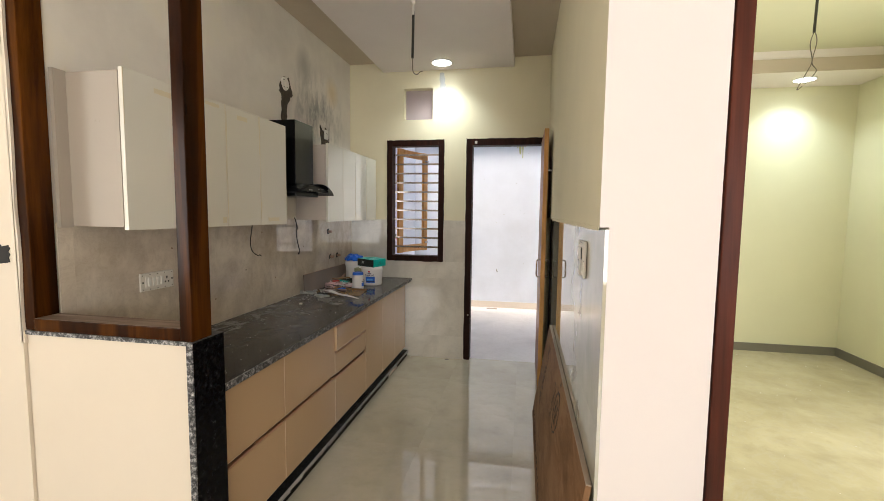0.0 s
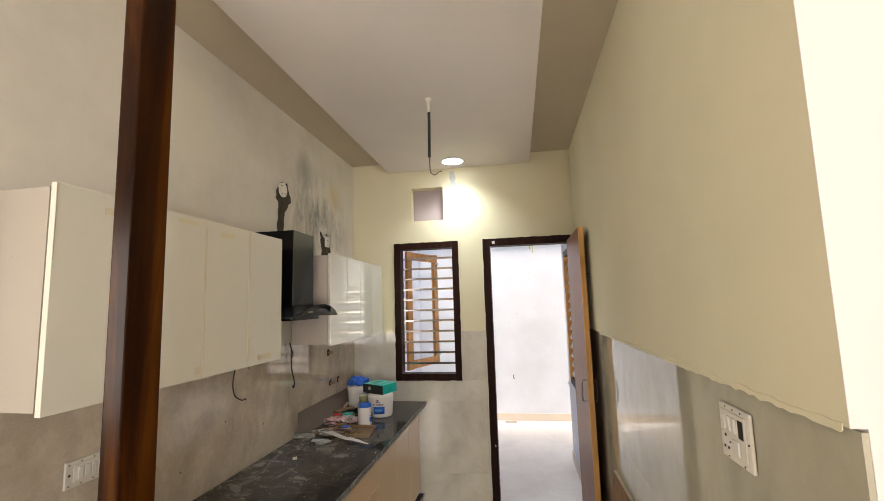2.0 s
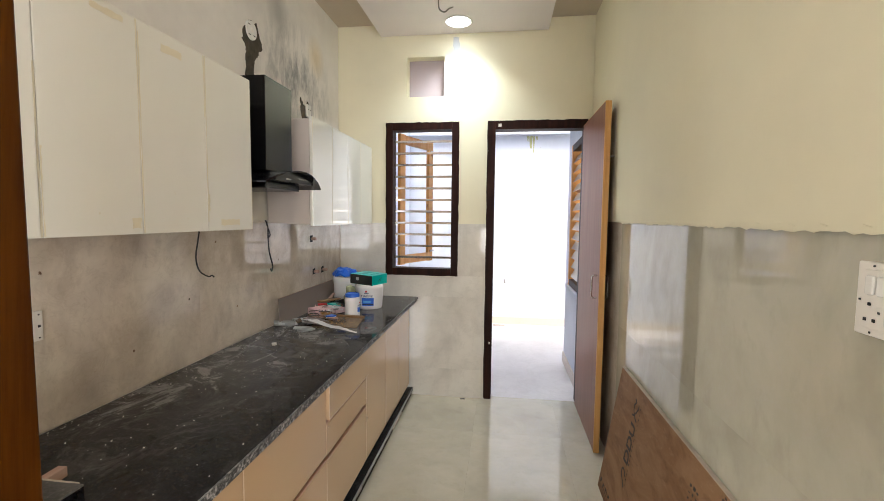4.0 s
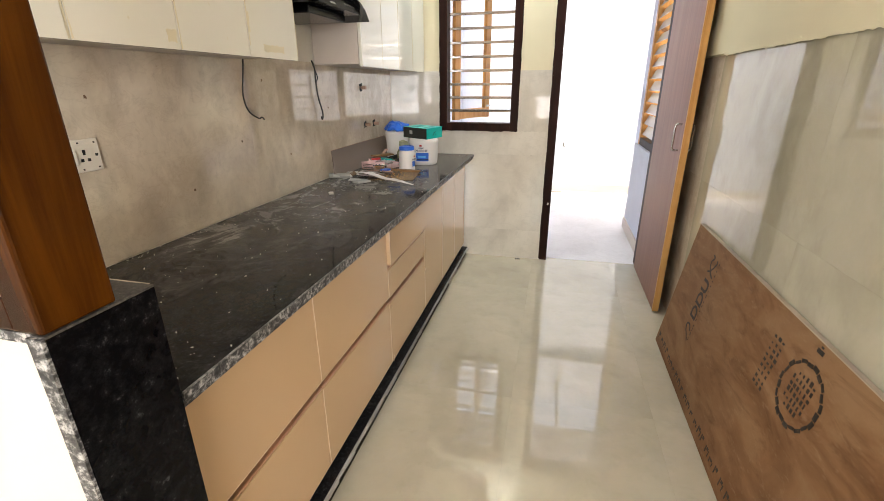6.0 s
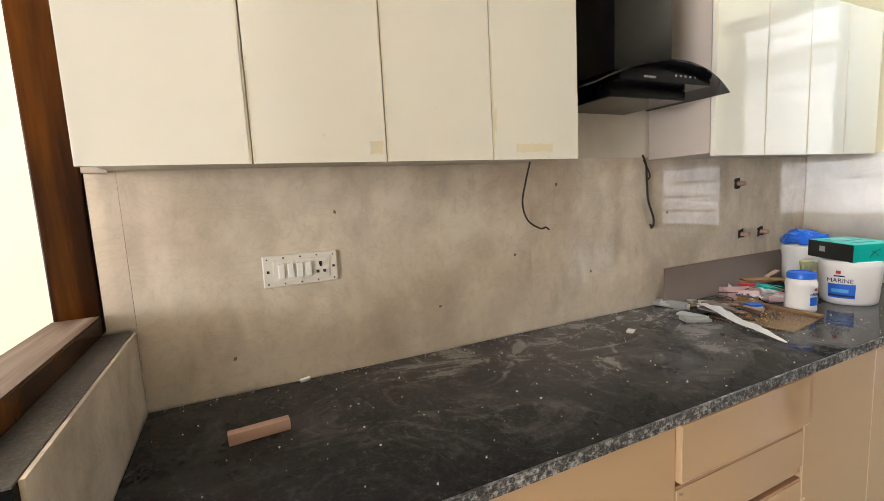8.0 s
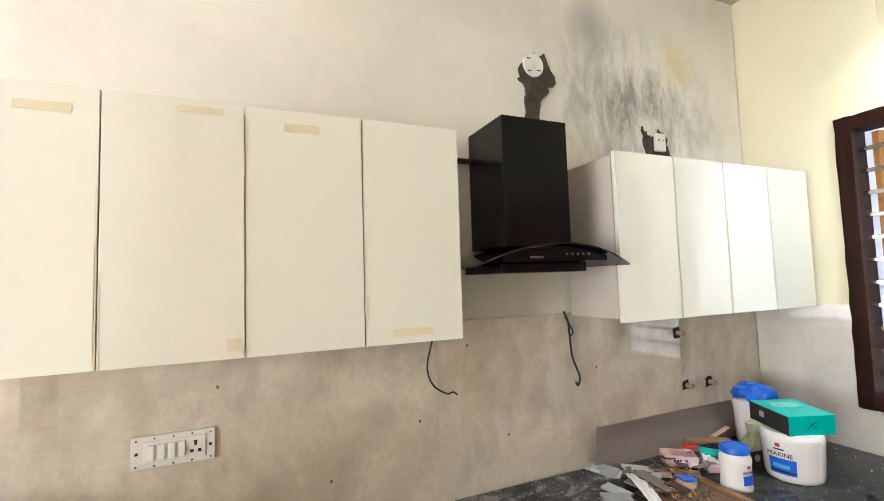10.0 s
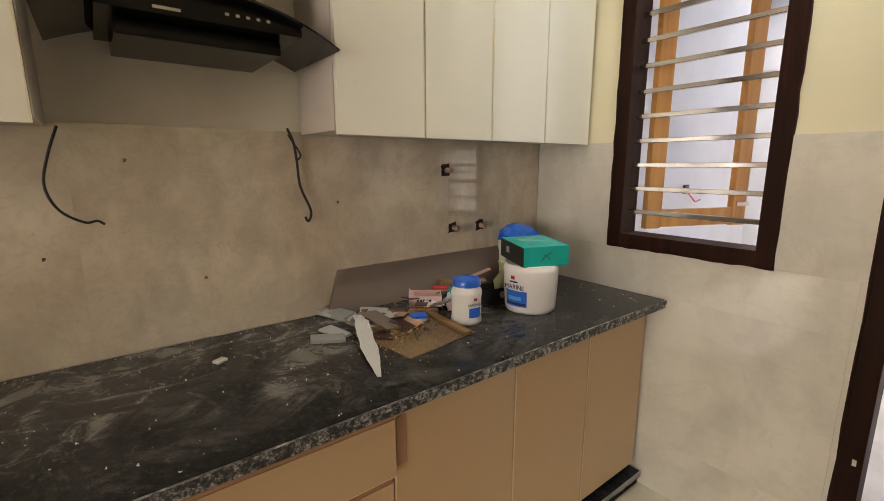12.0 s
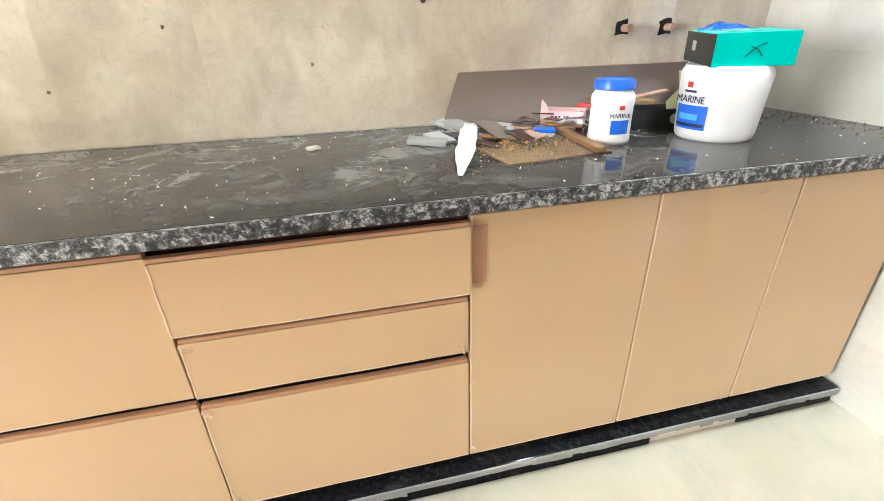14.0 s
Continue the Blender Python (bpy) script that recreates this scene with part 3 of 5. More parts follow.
def shaker(parent, name, y0, y1, z0, z1, strip=False, out=0.0):
    d = part(name, boxes((FX - 0.018 + out, y0 + 0.0015, z0, FX + out, y1 - 0.0015, z1), bevel=0.0015), M_BEIGE, parent)
    part("film_edge", ragged([(y0 + 0.002, z0 + 0.002), (y0 + 0.006, z0 + 0.002), (y0 + 0.0045, (z0 + z1) / 2), (y0 + 0.006, z1 - 0.002), (y0 + 0.002, z1 - 0.002)], FX + out, FX + out + 0.0009, 0.0011, int(y0 * 100 + z0 * 10), 9), M_FILM, d, "torn edge of clear film")
    part("film_edge", ragged([(y0 + 0.003, z0 + 0.001), (y1 - 0.003, z0 + 0.001), (y1 - 0.003, z0 + 0.003), (y0 + 0.003, z0 + 0.0035)], FX + out, FX + out + 0.0008, 0.0008, int(y1 * 100 + z0 * 10), 9), M_FILM, d, "torn edge of clear film")
    if strip:
        part("channel_strip", boxes((FX - 0.017 + out, y0 + 0.003, z1 + 0.001, FX - 0.001 + out, y1 - 0.003, z1 + 0.010), bevel=0.002), M_STRIP, d)
    return d


def base_unit(name, y0, y1, kind, label):
    u = thing(name, (-1.28, (y0 + y1) / 2, 0.11), label, "base cabinet", "base cabinets under the worktop")
    part("carcase", boxes((XW + 0.002, y0 + 0.0005, 0.066, FX - 0.04, y1 - 0.0005, CTR - 0.032)), M_SLOT, u)
    if kind == 2:
        shaker(u, "drawer", y0, y1, 0.098, 0.412, True)
        shaker(u, "drawer", y0, y1, 0.440, 0.758, True)
    elif kind == 3:
        shaker(u, "drawer", y0, y1, 0.098, 0.405, True)
        shaker(u, "drawer", y0, y1, 0.436, 0.573, True)
        top_drawer = shaker(u, "drawer", y0, y1, 0.598, 0.752, True, 0.014)
        part("drawer_box", boxes((FX - 0.06, y0 + 0.02, 0.61, FX - 0.0045, y1 - 0.02, 0.73)), M_CARCASE, top_drawer)
    else:
        shaker(u, "door", y0, y1, 0.098, 0.770)
    return u


base_unit("drawer_cabinet", 1.552, 2.093, 2, "peach beige gloss cabinet with two deep drawers beside the granite panel")
base_unit("drawer_cabinet", 2.093, 2.718, 2, "peach beige gloss cabinet with two wide drawers under the worktop")
base_unit("drawer_cabinet", 2.718, 3.295, 3, "peach beige gloss cabinet with three drawers and brown slots")
u = base_unit("door_cabinet", 3.295, 3.722, 1, "peach beige cabinet door with a brown strip of film on it")
part("edge_tape", boxes((FX + 0.0005, 3.302, 0.615, FX + 0.002, 3.332, 0.748)), M_STRIP, u, "brown peeling strip of film")
base_unit("door_cabinet", 3.722, 4.096, 1, "plain peach beige gloss cabinet door under the worktop")
base_unit("door_cabinet", 4.096, 4.475, 1, "peach beige gloss cabinet door beside the tiled end wall")

films = thing("peeling_film", (FX, 2.75, 0.44), "curled scraps of clear protective film on the cabinet fronts", "film scraps")
rnd = random.Random(9)
for y, z in ((2.735, 0.73), (2.745, 0.715), (2.74, 0.615), (2.735, 0.56), (3.28, 0.448), (3.272, 0.455), (2.73, 0.395), (3.305, 0.125), (3.30, 0.34), (2.735, 0.112), (4.06, 0.115), (3.74, 0.75), (3.99, 0.745), (2.08, 0.12), (3.70, 0.12)):
    bm = bmesh.new()
    a = rnd.uniform(0, math.pi)
    q = Vector((0, math.cos(a), math.sin(a))) * rnd.uniform(0.008, 0.018)
    p = Vector((FX + 0.001, y, z))
    w = Vector((0.0, -q.z, q.y)) * 0.18
    vs = [bm.verts.new(v) for v in (p - q - w, p + q - w, p + q + w + Vector((0.006, 0, 0)), p - q + w + Vector((0.004, 0, 0)))]
    f = bm.faces.new(vs)
    r = bmesh.ops.extrude_face_region(bm, geom=[f])
    for v in r["geom"]:
        if isinstance(v, bmesh.types.BMVert):
            v.co.x += 0.0012
    part("scrap", bm, M_FILM, films)

plinth = thing("granite_plinth", (-0.98, 3.0, 0), "black granite plinth along the floor under the cabinets", "plinth")
part("slab", boxes((-1.2, 1.545, 0.047, -0.984, 4.488, 0.064), bevel=0.002), M_GRANITE, plinth)
part("front_panel", boxes((-1.02, 1.545, 0.0, -0.990, 3.832, 0.0465)), M_GRANITE_CLEAN, plinth)
part("front_panel", boxes((-1.02, 4.135, 0.0, -0.992, 4.488, 0.0465)), M_GRANITE_CLEAN, plinth)
part("broken_panel", boxes((-1.02, 3.833, 0.0, -0.996, 4.134, 0.0465)), M_SKIRT, plinth, "bare beige cement where the granite broke off")
part("edge", boxes((-0.984, 1.545, 0.046, -0.978, 4.488, 0.0635), bevel=0.002), M_MORTAR, plinth, "rough pale grey edge")
rnd = random.Random(14)
y = 1.55
while y < 4.46:
    w = min(rnd.uniform(0.04, 0.20), 4.486 - y)
    drop = rnd.uniform(0.002, 0.016)
    part("mortar", ragged([(y, 0.048), (y + w, 0.048), (y + w, 0.046 - drop), (y, 0.046 - drop * rnd.uniform(0.3, 1))], -0.990, -0.9805, 0.002, int(y * 1000), 5), M_MORTAR, plinth, "pale cement smear under the edge")
    y += w + rnd.uniform(0.0, 0.06)

top = thing("worktop", (-1.28, 3.0, CTR - 0.03), "dusty black granite worktop along the tiled wall", "worktop")
part("slab", boxes((XW + 0.001, YH1 + 0.0, CTR - 0.018, -0.946, 4.491, CTR), bevel=0.002), M_GRANITE, top)
part("front_edge", boxes((-1.04, YH1 + 0.006, CTR - 0.034, -0.947, 4.491, CTR - 0.0185)), M_GREDGE, top, "rough grey lower edge strip")
part("front_face", boxes((-0.9458, YH1 + 0.006, CTR - 0.017, -0.942, 4.491, CTR - 0.002)), M_GREDGE, top, "rough speckled granite edge")
part("arris", boxes((-0.9455, YH1 + 0.007, CTR - 0.0019, -0.9408, 4.4905, CTR + 0.0004), bevel=0.0008), M_ARRIS, top, "pale strip painted as the highlight on the front arris")


# ---- wall cabinets ----
CX = -1.333


def wall_unit(y0, y1, z0, z1, label, doors, mat, mat_side):
    u = thing("wall_cabinet", (-1.47, (y0 + y1) / 2, z0), label, "wall cabinet", "wall cabinets over the worktop")
    part("carcase", boxes((XW + 0.002, y0, z0 + 0.012, CX - 0.0205, y1, z1 - 0.012)), mat_side, u)
    for a, b in zip(doors, doors[1:]):
        part("door", boxes((CX - 0.018, a + 0.0015, z0, CX, b - 0.0015, z1), bevel=0.0012), mat, u)
        for q, (e, s) in enumerate(((a + 0.002, 1), (b - 0.002, -1))):
            h = (z1 - z0) * (0.35 + 0.3 * ((q + int(a * 100)) % 3))
            zb = z0 + (z1 - z0 - h) * ((int(b * 100) + q) % 2)
            part("film_edge", ragged([(e, zb + 0.003), (e + s * 0.0035, zb + 0.003), (e + s * 0.002, zb + h / 2), (e + s * 0.004, zb + h - 0.003), (e, zb + h - 0.003)], CX + 0.0003, CX + 0.001, 0.0012, int(a * 1000) + q, 10), M_TAPE, u, "yellowed edge of film")
    return u


ud = (1.530, 1.832, 2.128, 2.423, 2.715)
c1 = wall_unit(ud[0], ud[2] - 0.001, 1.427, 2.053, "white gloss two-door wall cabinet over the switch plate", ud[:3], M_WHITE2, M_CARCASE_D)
c2 = wall_unit(ud[2], ud[4], 1.427, 2.053, "white gloss two-door wall cabinet beside the black hood", ud[2:], M_WHITE2, M_CARCASE)
for q, (a, b, c, d, par) in enumerate(((2.50, 1.447, 2.62, 1.470, c2), (2.22, 1.995, 2.31, 2.018, c2), (2.088, 1.445, 2.118, 1.475, c1), (1.68, 1.99, 1.78, 2.012, c1), (1.98, 2.02, 2.08, 2.037, c1), (2.43, 1.50, 2.436, 1.56, c2))):
    part("tape", ragged([(a, b), (a, d), (b and (a + c) / 2, d), (c, d), (c, b)], CX + 0.0004, CX + 0.0013, 0.002, 40 + q, 6), M_TAPE, par, "yellowed tape remnant")
vd = (3.335, 3.63, 3.915, 4.20, 4.486)
wall_unit(vd[0], vd[2] - 0.001, 1.43, 2.045, "white gloss two-door wall cabinet between hood and window wall", vd[:3], M_WHITE, M_CARCASE)
wall_unit(vd[2], vd[4], 1.43, 2.045, "shiny white two-door wall cabinet in the corner by the window", vd[2:], M_WHITE, M_CARCASE)
part("filler", boxes((XW + 0.001, 1.480, 1.434, -1.590, 1.5295, 2.045)), M_CARCASE_D, c1, "stained filler strip at the wall, in the shaded carcase colour")
solid("wall_batten", boxes((XW + 0.001, 2.716, 2.03, XW + 0.02, 2.90, 2.045)), M_SLOT, "thin dark metal hanging rail behind the hood", "rail")


# ---- hood ----
hood = thing("cooker_hood", (-1.48, 3.03, 1.62), "black chimney cooker hood with curved smoked glass", "cooker hood")
part("chimney", boxes((XW + 0.002, 2.893, 1.70, -1.365, 3.152, 2.135), bevel=0.002), M_BLACK, hood)
part("filter_box", boxes((XW + 0.002, 2.86, 1.615, -1.35, 3.20, 1.648), bevel=0.004), M_BLACK, hood)
bm = bmesh.new()
N = 20
for thick, zo in ((0.005, 0.0),):
    rows = []
    for i in range(N + 1):
        a = -1 + 2 * i / N
        y = 3.03 + 0.295 * a
        z = 1.705 - 0.068 * a * a
        xf = -1.245 - 0.035 * a * a
        rows.append([bm.verts.new(p) for p in ((XW + 0.003, y, z), (xf, y, z), (xf, y, z - 0.005), (XW + 0.003, y, z - 0.005))])
    for p, q in zip(rows, rows[1:]):
        for j in range(4):
            bm.faces.new((p[j], p[(j + 1) % 4], q[(j + 1) % 4], q[j]))
    bm.faces.new(rows[0][::-1])
    bm.faces.new(rows[-1])
glass = part("glass_canopy", bm, M_HOODGLASS, hood, "curved smoked glass canopy", smooth=True)
bm = bmesh.new()
rows = []
for i in range(13):
    a = -1 + 2 * i / 12
    y = 3.03 + 0.20 * a
    z = 1.697 - 0.031 * a * a
    rows.append([bm.verts.new(p) for p in ((XW + 0.004, y, z), (-1.285, y, z), (-1.285, y, 1.649), (XW + 0.004, y, 1.649))])
for p, q in zip(rows, rows[1:]):
    for j in range(4):
        bm.faces.new((p[j], p[(j + 1) % 4], q[(j + 1) % 4], q[j]))
bm.faces.new(rows[0][::-1])
bm.faces.new(rows[-1])
part("control_housing", bm, M_BLACK, hood)
for i in range(5):
    part("button", boxes((-1.2845, 3.06 + 0.022 * i, 1.668, -1.283, 3.068 + 0.022 * i, 1.674)), M_STEEL, hood)
part("label_bar", boxes((-1.2845, 2.925, 1.658, -1.2835, 2.975, 1.664)), M_STEEL, hood)


# ---- switch plates, sockets, wall boxes ----
def plate_x(name, x, s, y0, y1, z0, z1, label):
    """A switch plate on a wall that faces s along x."""
    p = thing(name, (x, (y0 + y1) / 2, z0), label, "switch plate")
    a, b = sorted((x, x + s * 0.009))
    part("backplate", boxes((a, y0, z0, b, y1, z1), bevel=0.003), M_PLASTIC, p)
    return p


def px(x, s, d0, d1):
    return tuple(sorted((x + s * d0, x + s * d1)))


sw = plate_x("switch_plate", XW, 1, 1.842, 2.045, 1.113, 1.201, "ivory switch plate with four switches and a socket")
before = len(sw.children)
a, b = px(XW, 1, 0.009, 0.012)
part("inner_plate", boxes((a, 1.872, 1.134, b, 2.024, 1.193), bevel=0.001), M_PLASTIC, sw)
a, b = px(XW, 1, 0.012, 0.018)
for i in range(4):
    y = 1.884 + 0.0245 * i
    part("switch", boxes((a, y, 1.142, b, y + 0.017, 1.184), bevel=0.002), M_SWITCH, sw)
a, b = px(XW, 1, 0.012, 0.0135)
for y, z, w in ((1.999, 1.176, 0.004), (1.99, 1.152, 0.004), (2.009, 1.152, 0.004), (1.999, 1.169, 0.003)):
    part("socket_hole", boxes((a, y - w, z - w, b, y + w, z + w)), M_HOLE, sw)
a, b = px(XW, 1, 0.009, 0.0105)
for y, z in ((1.858, 1.163), (2.036, 1.163), (1.90, 1.199), (1.945, 1.199), (1.99, 1.199), (1.90, 1.127), (1.945, 1.127), (1.99, 1.127), (1.857, 1.197), (1.857, 1.129), (2.036, 1.197), (2.036, 1.129)):
    w = 0.0035 if z == 1.163 else 0.002
    part("screw_hole", boxes((a, y - w, z - w, b, y + w, z + w)), M_HOLE, sw)

for ob in list(sw.children)[before:]:
    ob.data.transform(Matrix.Translation((0, -0.003, -0.0065)))

sr = plate_x("switch_plate", XR - 0.002, -1, 1.712, 1.868, 1.275, 1.412, "ivory switch plate with an empty slot on the polished tiles")
X2 = XR - 0.002
a, b = px(X2, -1, 0.009, 0.013)
part("inner_plate", boxes((a, 1.728, 1.290, b, 1.850, 1.398), bevel=0.001), M_PLASTIC, sr)
a, b = px(X2, -1, 0.013, 0.019)
for y in (1.818, 1.793, 1.768):
    part("switch", boxes((a, y, 1.352, b, y + 0.02, 1.388), bevel=0.003), M_SWITCH, sr)
part("switch", boxes((a, 1.755, 1.300, b, 1.792, 1.336), bevel=0.003), M_SWITCH, sr)
a, b = px(X2, -1, 0.013, 0.0145)
part("empty_slot", boxes((a, 1.736, 1.345, b, 1.758, 1.388)), M_HOLE, sr)
for y, z, w in ((1.83, 1.335, 0.003), (1.838, 1.306, 0.003), (1.818, 1.306, 0.003), (1.808, 1.322, 0.002)):
    part("socket_hole", boxes((a, y - w, z - w, b, y + w, z + w)), M_HOLE, sr)
a, b = px(X2, -1, 0.009, 0.0105)
for y, z in ((1.858, 1.34), (1.72, 1.34), (1.83, 1.405), (1.79, 1.405), (1.75, 1.405), (1.83, 1.282), (1.75, 1.282)):
    part("screw_hole", boxes((a, y - 0.0018, z - 0.0018, b, y + 0.0018, z + 0.0018)), M_HOLE, sr)


WP = XW - 0.01
solid("cement_patch", ragged([(3.165, 2.12), (3.155, 2.30), (3.165, 2.36), (3.135, 2.40), (3.14, 2.45), (3.17, 2.50), (3.215, 2.52), (3.275, 2.52), (3.285, 2.47), (3.32, 2.42), (3.27, 2.36), (3.235, 2.31), (3.225, 2.20), (3.235, 2.12)], WP - 0.001, WP + 0.007, 0.009, 3, 6), M_CEMENT, "dark ragged cement patch round the round junction box", "cement patch")
solid("cement_patch", ragged([(3.83, 2.05), (3.805, 2.20), (3.79, 2.285), (3.83, 2.235), (3.865, 2.235), (3.90, 2.27), (3.945, 2.25), (3.955, 2.18), (3.985, 2.13), (3.975, 2.05)], WP - 0.001, WP + 0.007, 0.008, 4, 6), M_CEMENT, "dark ragged cement patch round the small white box", "cement patch")
jb = thing("junction_box", (WP, 3.205, 2.465), "round white plastic junction box cap over the hood", "junction box")
bm = bmesh.new()
cyl(bm, (WP + 0.004, 3.205, 2.468), (WP + 0.014, 3.205, 2.468), 0.05, 0.048, 28)
part("cap", bm, M_SWITCH, jb, smooth=True)
bm = bmesh.new()
cyl(bm, (WP + 0.014, 3.205, 2.468), (WP + 0.018, 3.205, 2.468), 0.014, 0.012, 16)
part("boss", bm, M_PLASTIC, jb, smooth=True)
for y, z in ((3.18, 2.492), (3.228, 2.446), (3.183, 2.44)):
    part("slot", boxes((WP + 0.014, y - 0.009, z - 0.002, WP + 0.0155, y + 0.009, z + 0.002)), M_HOLE, jb)
tb = thing("terminal_box", (WP, 3.892, 2.17), "small white terminal box above the wall cabinet", "junction box")
part("cover", boxes((WP + 0.004, 3.862, 2.165, WP + 0.022, 3.924, 2.25), bevel=0.004), M_SWITCH, tb)
for y in (3.878, 3.908):
    part("screw", boxes((WP + 0.022, y - 0.003, 2.213, WP + 0.024, y + 0.003, 2.219)), M_HOLE, tb)

for y, z in ((3.964, 1.086), (4.116, 1.085), (3.925, 1.325)):
    pp = thing("water_pipe_stub", (XW, y, z), "short brass pipe stub in a broken hole in the tiles", "pipe", "pipe stubs over the worktop")
    part("hole", ragged([(y - 0.022, z - 0.022), (y - 0.024, z + 0.02), (y + 0.016, z + 0.027), (y + 0.02, z - 0.02)], XW + 0.0005, XW + 0.0018, 0.004, int(y * 100), 3), M_HOLE, pp)
    bm = bmesh.new()
    cyl(bm, (XW + 0.001, y + 0.004, z), (XW + 0.035, y + 0.004, z), 0.011, 0.011, 16)
    part("pipe", bm, M_SCRAP, pp, "dull brass plugged pipe", smooth=True)

bm = bmesh.new()
tube(bm, [(XW + 0.015, 2.735, 1.44), (XW + 0.02, 2.71, 1.37), (XW + 0.02, 2.695, 1.30), (XW + 0.02, 2.715, 1.24), (XW + 0.03, 2.76, 1.208), (XW + 0.03, 2.785, 1.210), (XW + 0.03, 2.80, 1.20)], 0.0032)
solid("loose_cable", bm, M_WIRE, "black loose cable curling down from under the wall cabinet", "cable", smooth=True)
bm = bmesh.new()
tube(bm, [(XW + 0.015, 3.285, 1.46), (XW + 0.02, 3.30, 1.42), (XW + 0.015, 3.31, 1.36), (XW + 0.018, 3.315, 1.28), (XW + 0.02, 3.345, 1.20), (XW + 0.02, 3.335, 1.165), (XW + 0.02, 3.325, 1.18)], 0.0042)
tube(bm, [(XW + 0.02, 3.285, 1.44), (XW + 0.022, 3.32, 1.38), (XW + 0.02, 3.305, 1.36)], 0.003)
solid("loose_cable", bm, M_WIRE, "black twisted cable hanging straight down beside the hood", "cable", smooth=True)


# ---- window ----
def frame_y(parent, x0, z0, x1, z1, y0, y1, w, mat, bev=0.003):
    part("jamb", boxes((x0, y0, z0, x0 + w, y1, z1), bevel=bev), mat, parent)
    part("jamb", boxes((x1 - w, y0, z0, x1, y1, z1), bevel=bev), mat, parent)
    part("head", boxes((x0 + w, y0 + 0.001, z1 - w, x1 - w, y1 - 0.001, z1)), mat, parent)
    part("sill", boxes((x0 + w, y0 + 0.001, z0, x1 - w, y1 - 0.001, z0 + w)), mat, parent)


wf = tagged(thing("window_1", (WIN[0], YF, WIN[1]), "dark brown window frame with eleven steel bars", ""), kind="structure")
frame_y(wf, WIN[0] - 0.004, WIN[1] - 0.004, WIN[2] + 0.004, WIN[3] + 0.004, YF - 0.006, YF + 0.11, 0.052, M_DARKFRAME)
for i in range(11):
    z = 2.103 - 0.0948 * i
    part("steel_bar", boxes((WIN[0] + 0.05, YF + 0.045, z - 0.009, WIN[2] - 0.05, YF + 0.062, z + 0.009), bevel=0.002), M_DARKSTEEL, wf)

sh = thing("window_shutter", (-1.14, 4.64, 1.05), "orange pine window shutter frame standing open outwards", "shutter")
L = 0.535


def plank(name, u0, z0, u1, z1, t=0.03):
    m = pose(-1.14, 4.64, 0, 0, 0, 68.0)
    bm = boxes((u0, -t / 2, z0, u1, t / 2, z1), bevel=0.002)
    bmesh.ops.transform(bm, matrix=m, verts=bm.verts)
    return part(name, bm, M_PINE, sh)


plank("stile", 0, 1.075, 0.075, 2.19)
plank("stile", L - 0.075, 1.075, L, 2.19)
plank("rail", 0.075, 2.11, L - 0.075, 2.185, 0.028)
plank("rail", 0.075, 1.08, L - 0.075, 1.155, 0.028)
for z in (2.10, 1.17):
    bm = boxes((L - 0.06, -0.022, z - 0.008, L + 0.01, -0.0155, z + 0.008))
    bmesh.ops.transform(bm, matrix=pose(-1.14, 4.64, 0, 0, 0, 68.0), verts=bm.verts)
    part("latch", bm, M_DARKSTEEL, sh)

# ventilation niche
structure("vent_back", boxes((VENT[0], YF + 0.10, VENT[1], VENT[2], YF + 0.129, VENT[3])), M_GREYBOARD, "mauve grey board closing the vent hole")

# ---- back door ----
df = tagged(thing("door_1", (DOOR[0], YF, 0), "dark brown painted door frame to the bright yard", ""), kind="structure")
part("jamb", boxes((DOOR[0] - 0.002, YF - 0.008, 0, DOOR[0] + 0.054, YF + 0.11, DOOR[3] + 0.002), bevel=0.003), M_DARKFRAME, df)
part("jamb", boxes((DOOR[2] - 0.052, YF - 0.002, 0, DOOR[2] - 0.001, YF + 0.11, DOOR[3] + 0.002), bevel=0.003), M_DARKFRAME, df)
part("head", boxes((DOOR[0] + 0.054, YF - 0.008, DOOR[3] - 0.058, DOOR[2] - 0.052, YF + 0.11, DOOR[3] + 0.002)), M_DARKFRAME, df)
part("latch_hole", boxes((DOOR[0] + 0.03, YF - 0.010, 0.46, DOOR[0] + 0.04, YF - 0.0085, 0.48)), M_STEEL, df)
part("bolt_plate", boxes((-0.31, YF - 0.010, DOOR[3] - 0.04, -0.285, YF - 0.0085, DOOR[3] - 0.015)), M_STEEL, df)
leaf = thing("door_leaf", (0.36, 4.47, 0.012), "brown flush door leaf with yellow pine edge, standing open", "door")
LX0, LX1, LY0, LY1, LZ = 0.335, 0.368, 3.735, 4.475, 2.19
part("panel", boxes((LX0, LY0 + 0.012, 0.014, LX1, LY1, LZ)), M_LEAF, leaf)
part("lipping", boxes((LX0 - 0.001, LY0, 0.012, LX1 + 0.001, LY0 + 0.012, LZ + 0.003)), M_LIP, leaf, "yellow pine edge lipping")
part("lipping", boxes((LX0 - 0.001, LY0 + 0.012, LZ, LX1 + 0.001, LY1, LZ + 0.003)), M_LIP, leaf, "yellow pine edge lipping")
for s, x in ((-1, LX0), (1, LX1)):
    bm = bmesh.new()
    tube(bm, [(x, LY0 + 0.075, 1.13), (x + s * 0.03, LY0 + 0.075, 1.125), (x + s * 0.032, LY0 + 0.075, 1.06), (x + s * 0.03, LY0 + 0.075, 0.995), (x, LY0 + 0.075, 0.99)], 0.006)
    part("pull_handle", bm, M_STEEL, leaf, "steel D handle", smooth=True)
part("bolt", boxes((LX1 + 0.002, LY0 + 0.01, 1.86, LX1 + 0.03, LY0 + 0.016, 1.868)), M_STEEL, leaf)

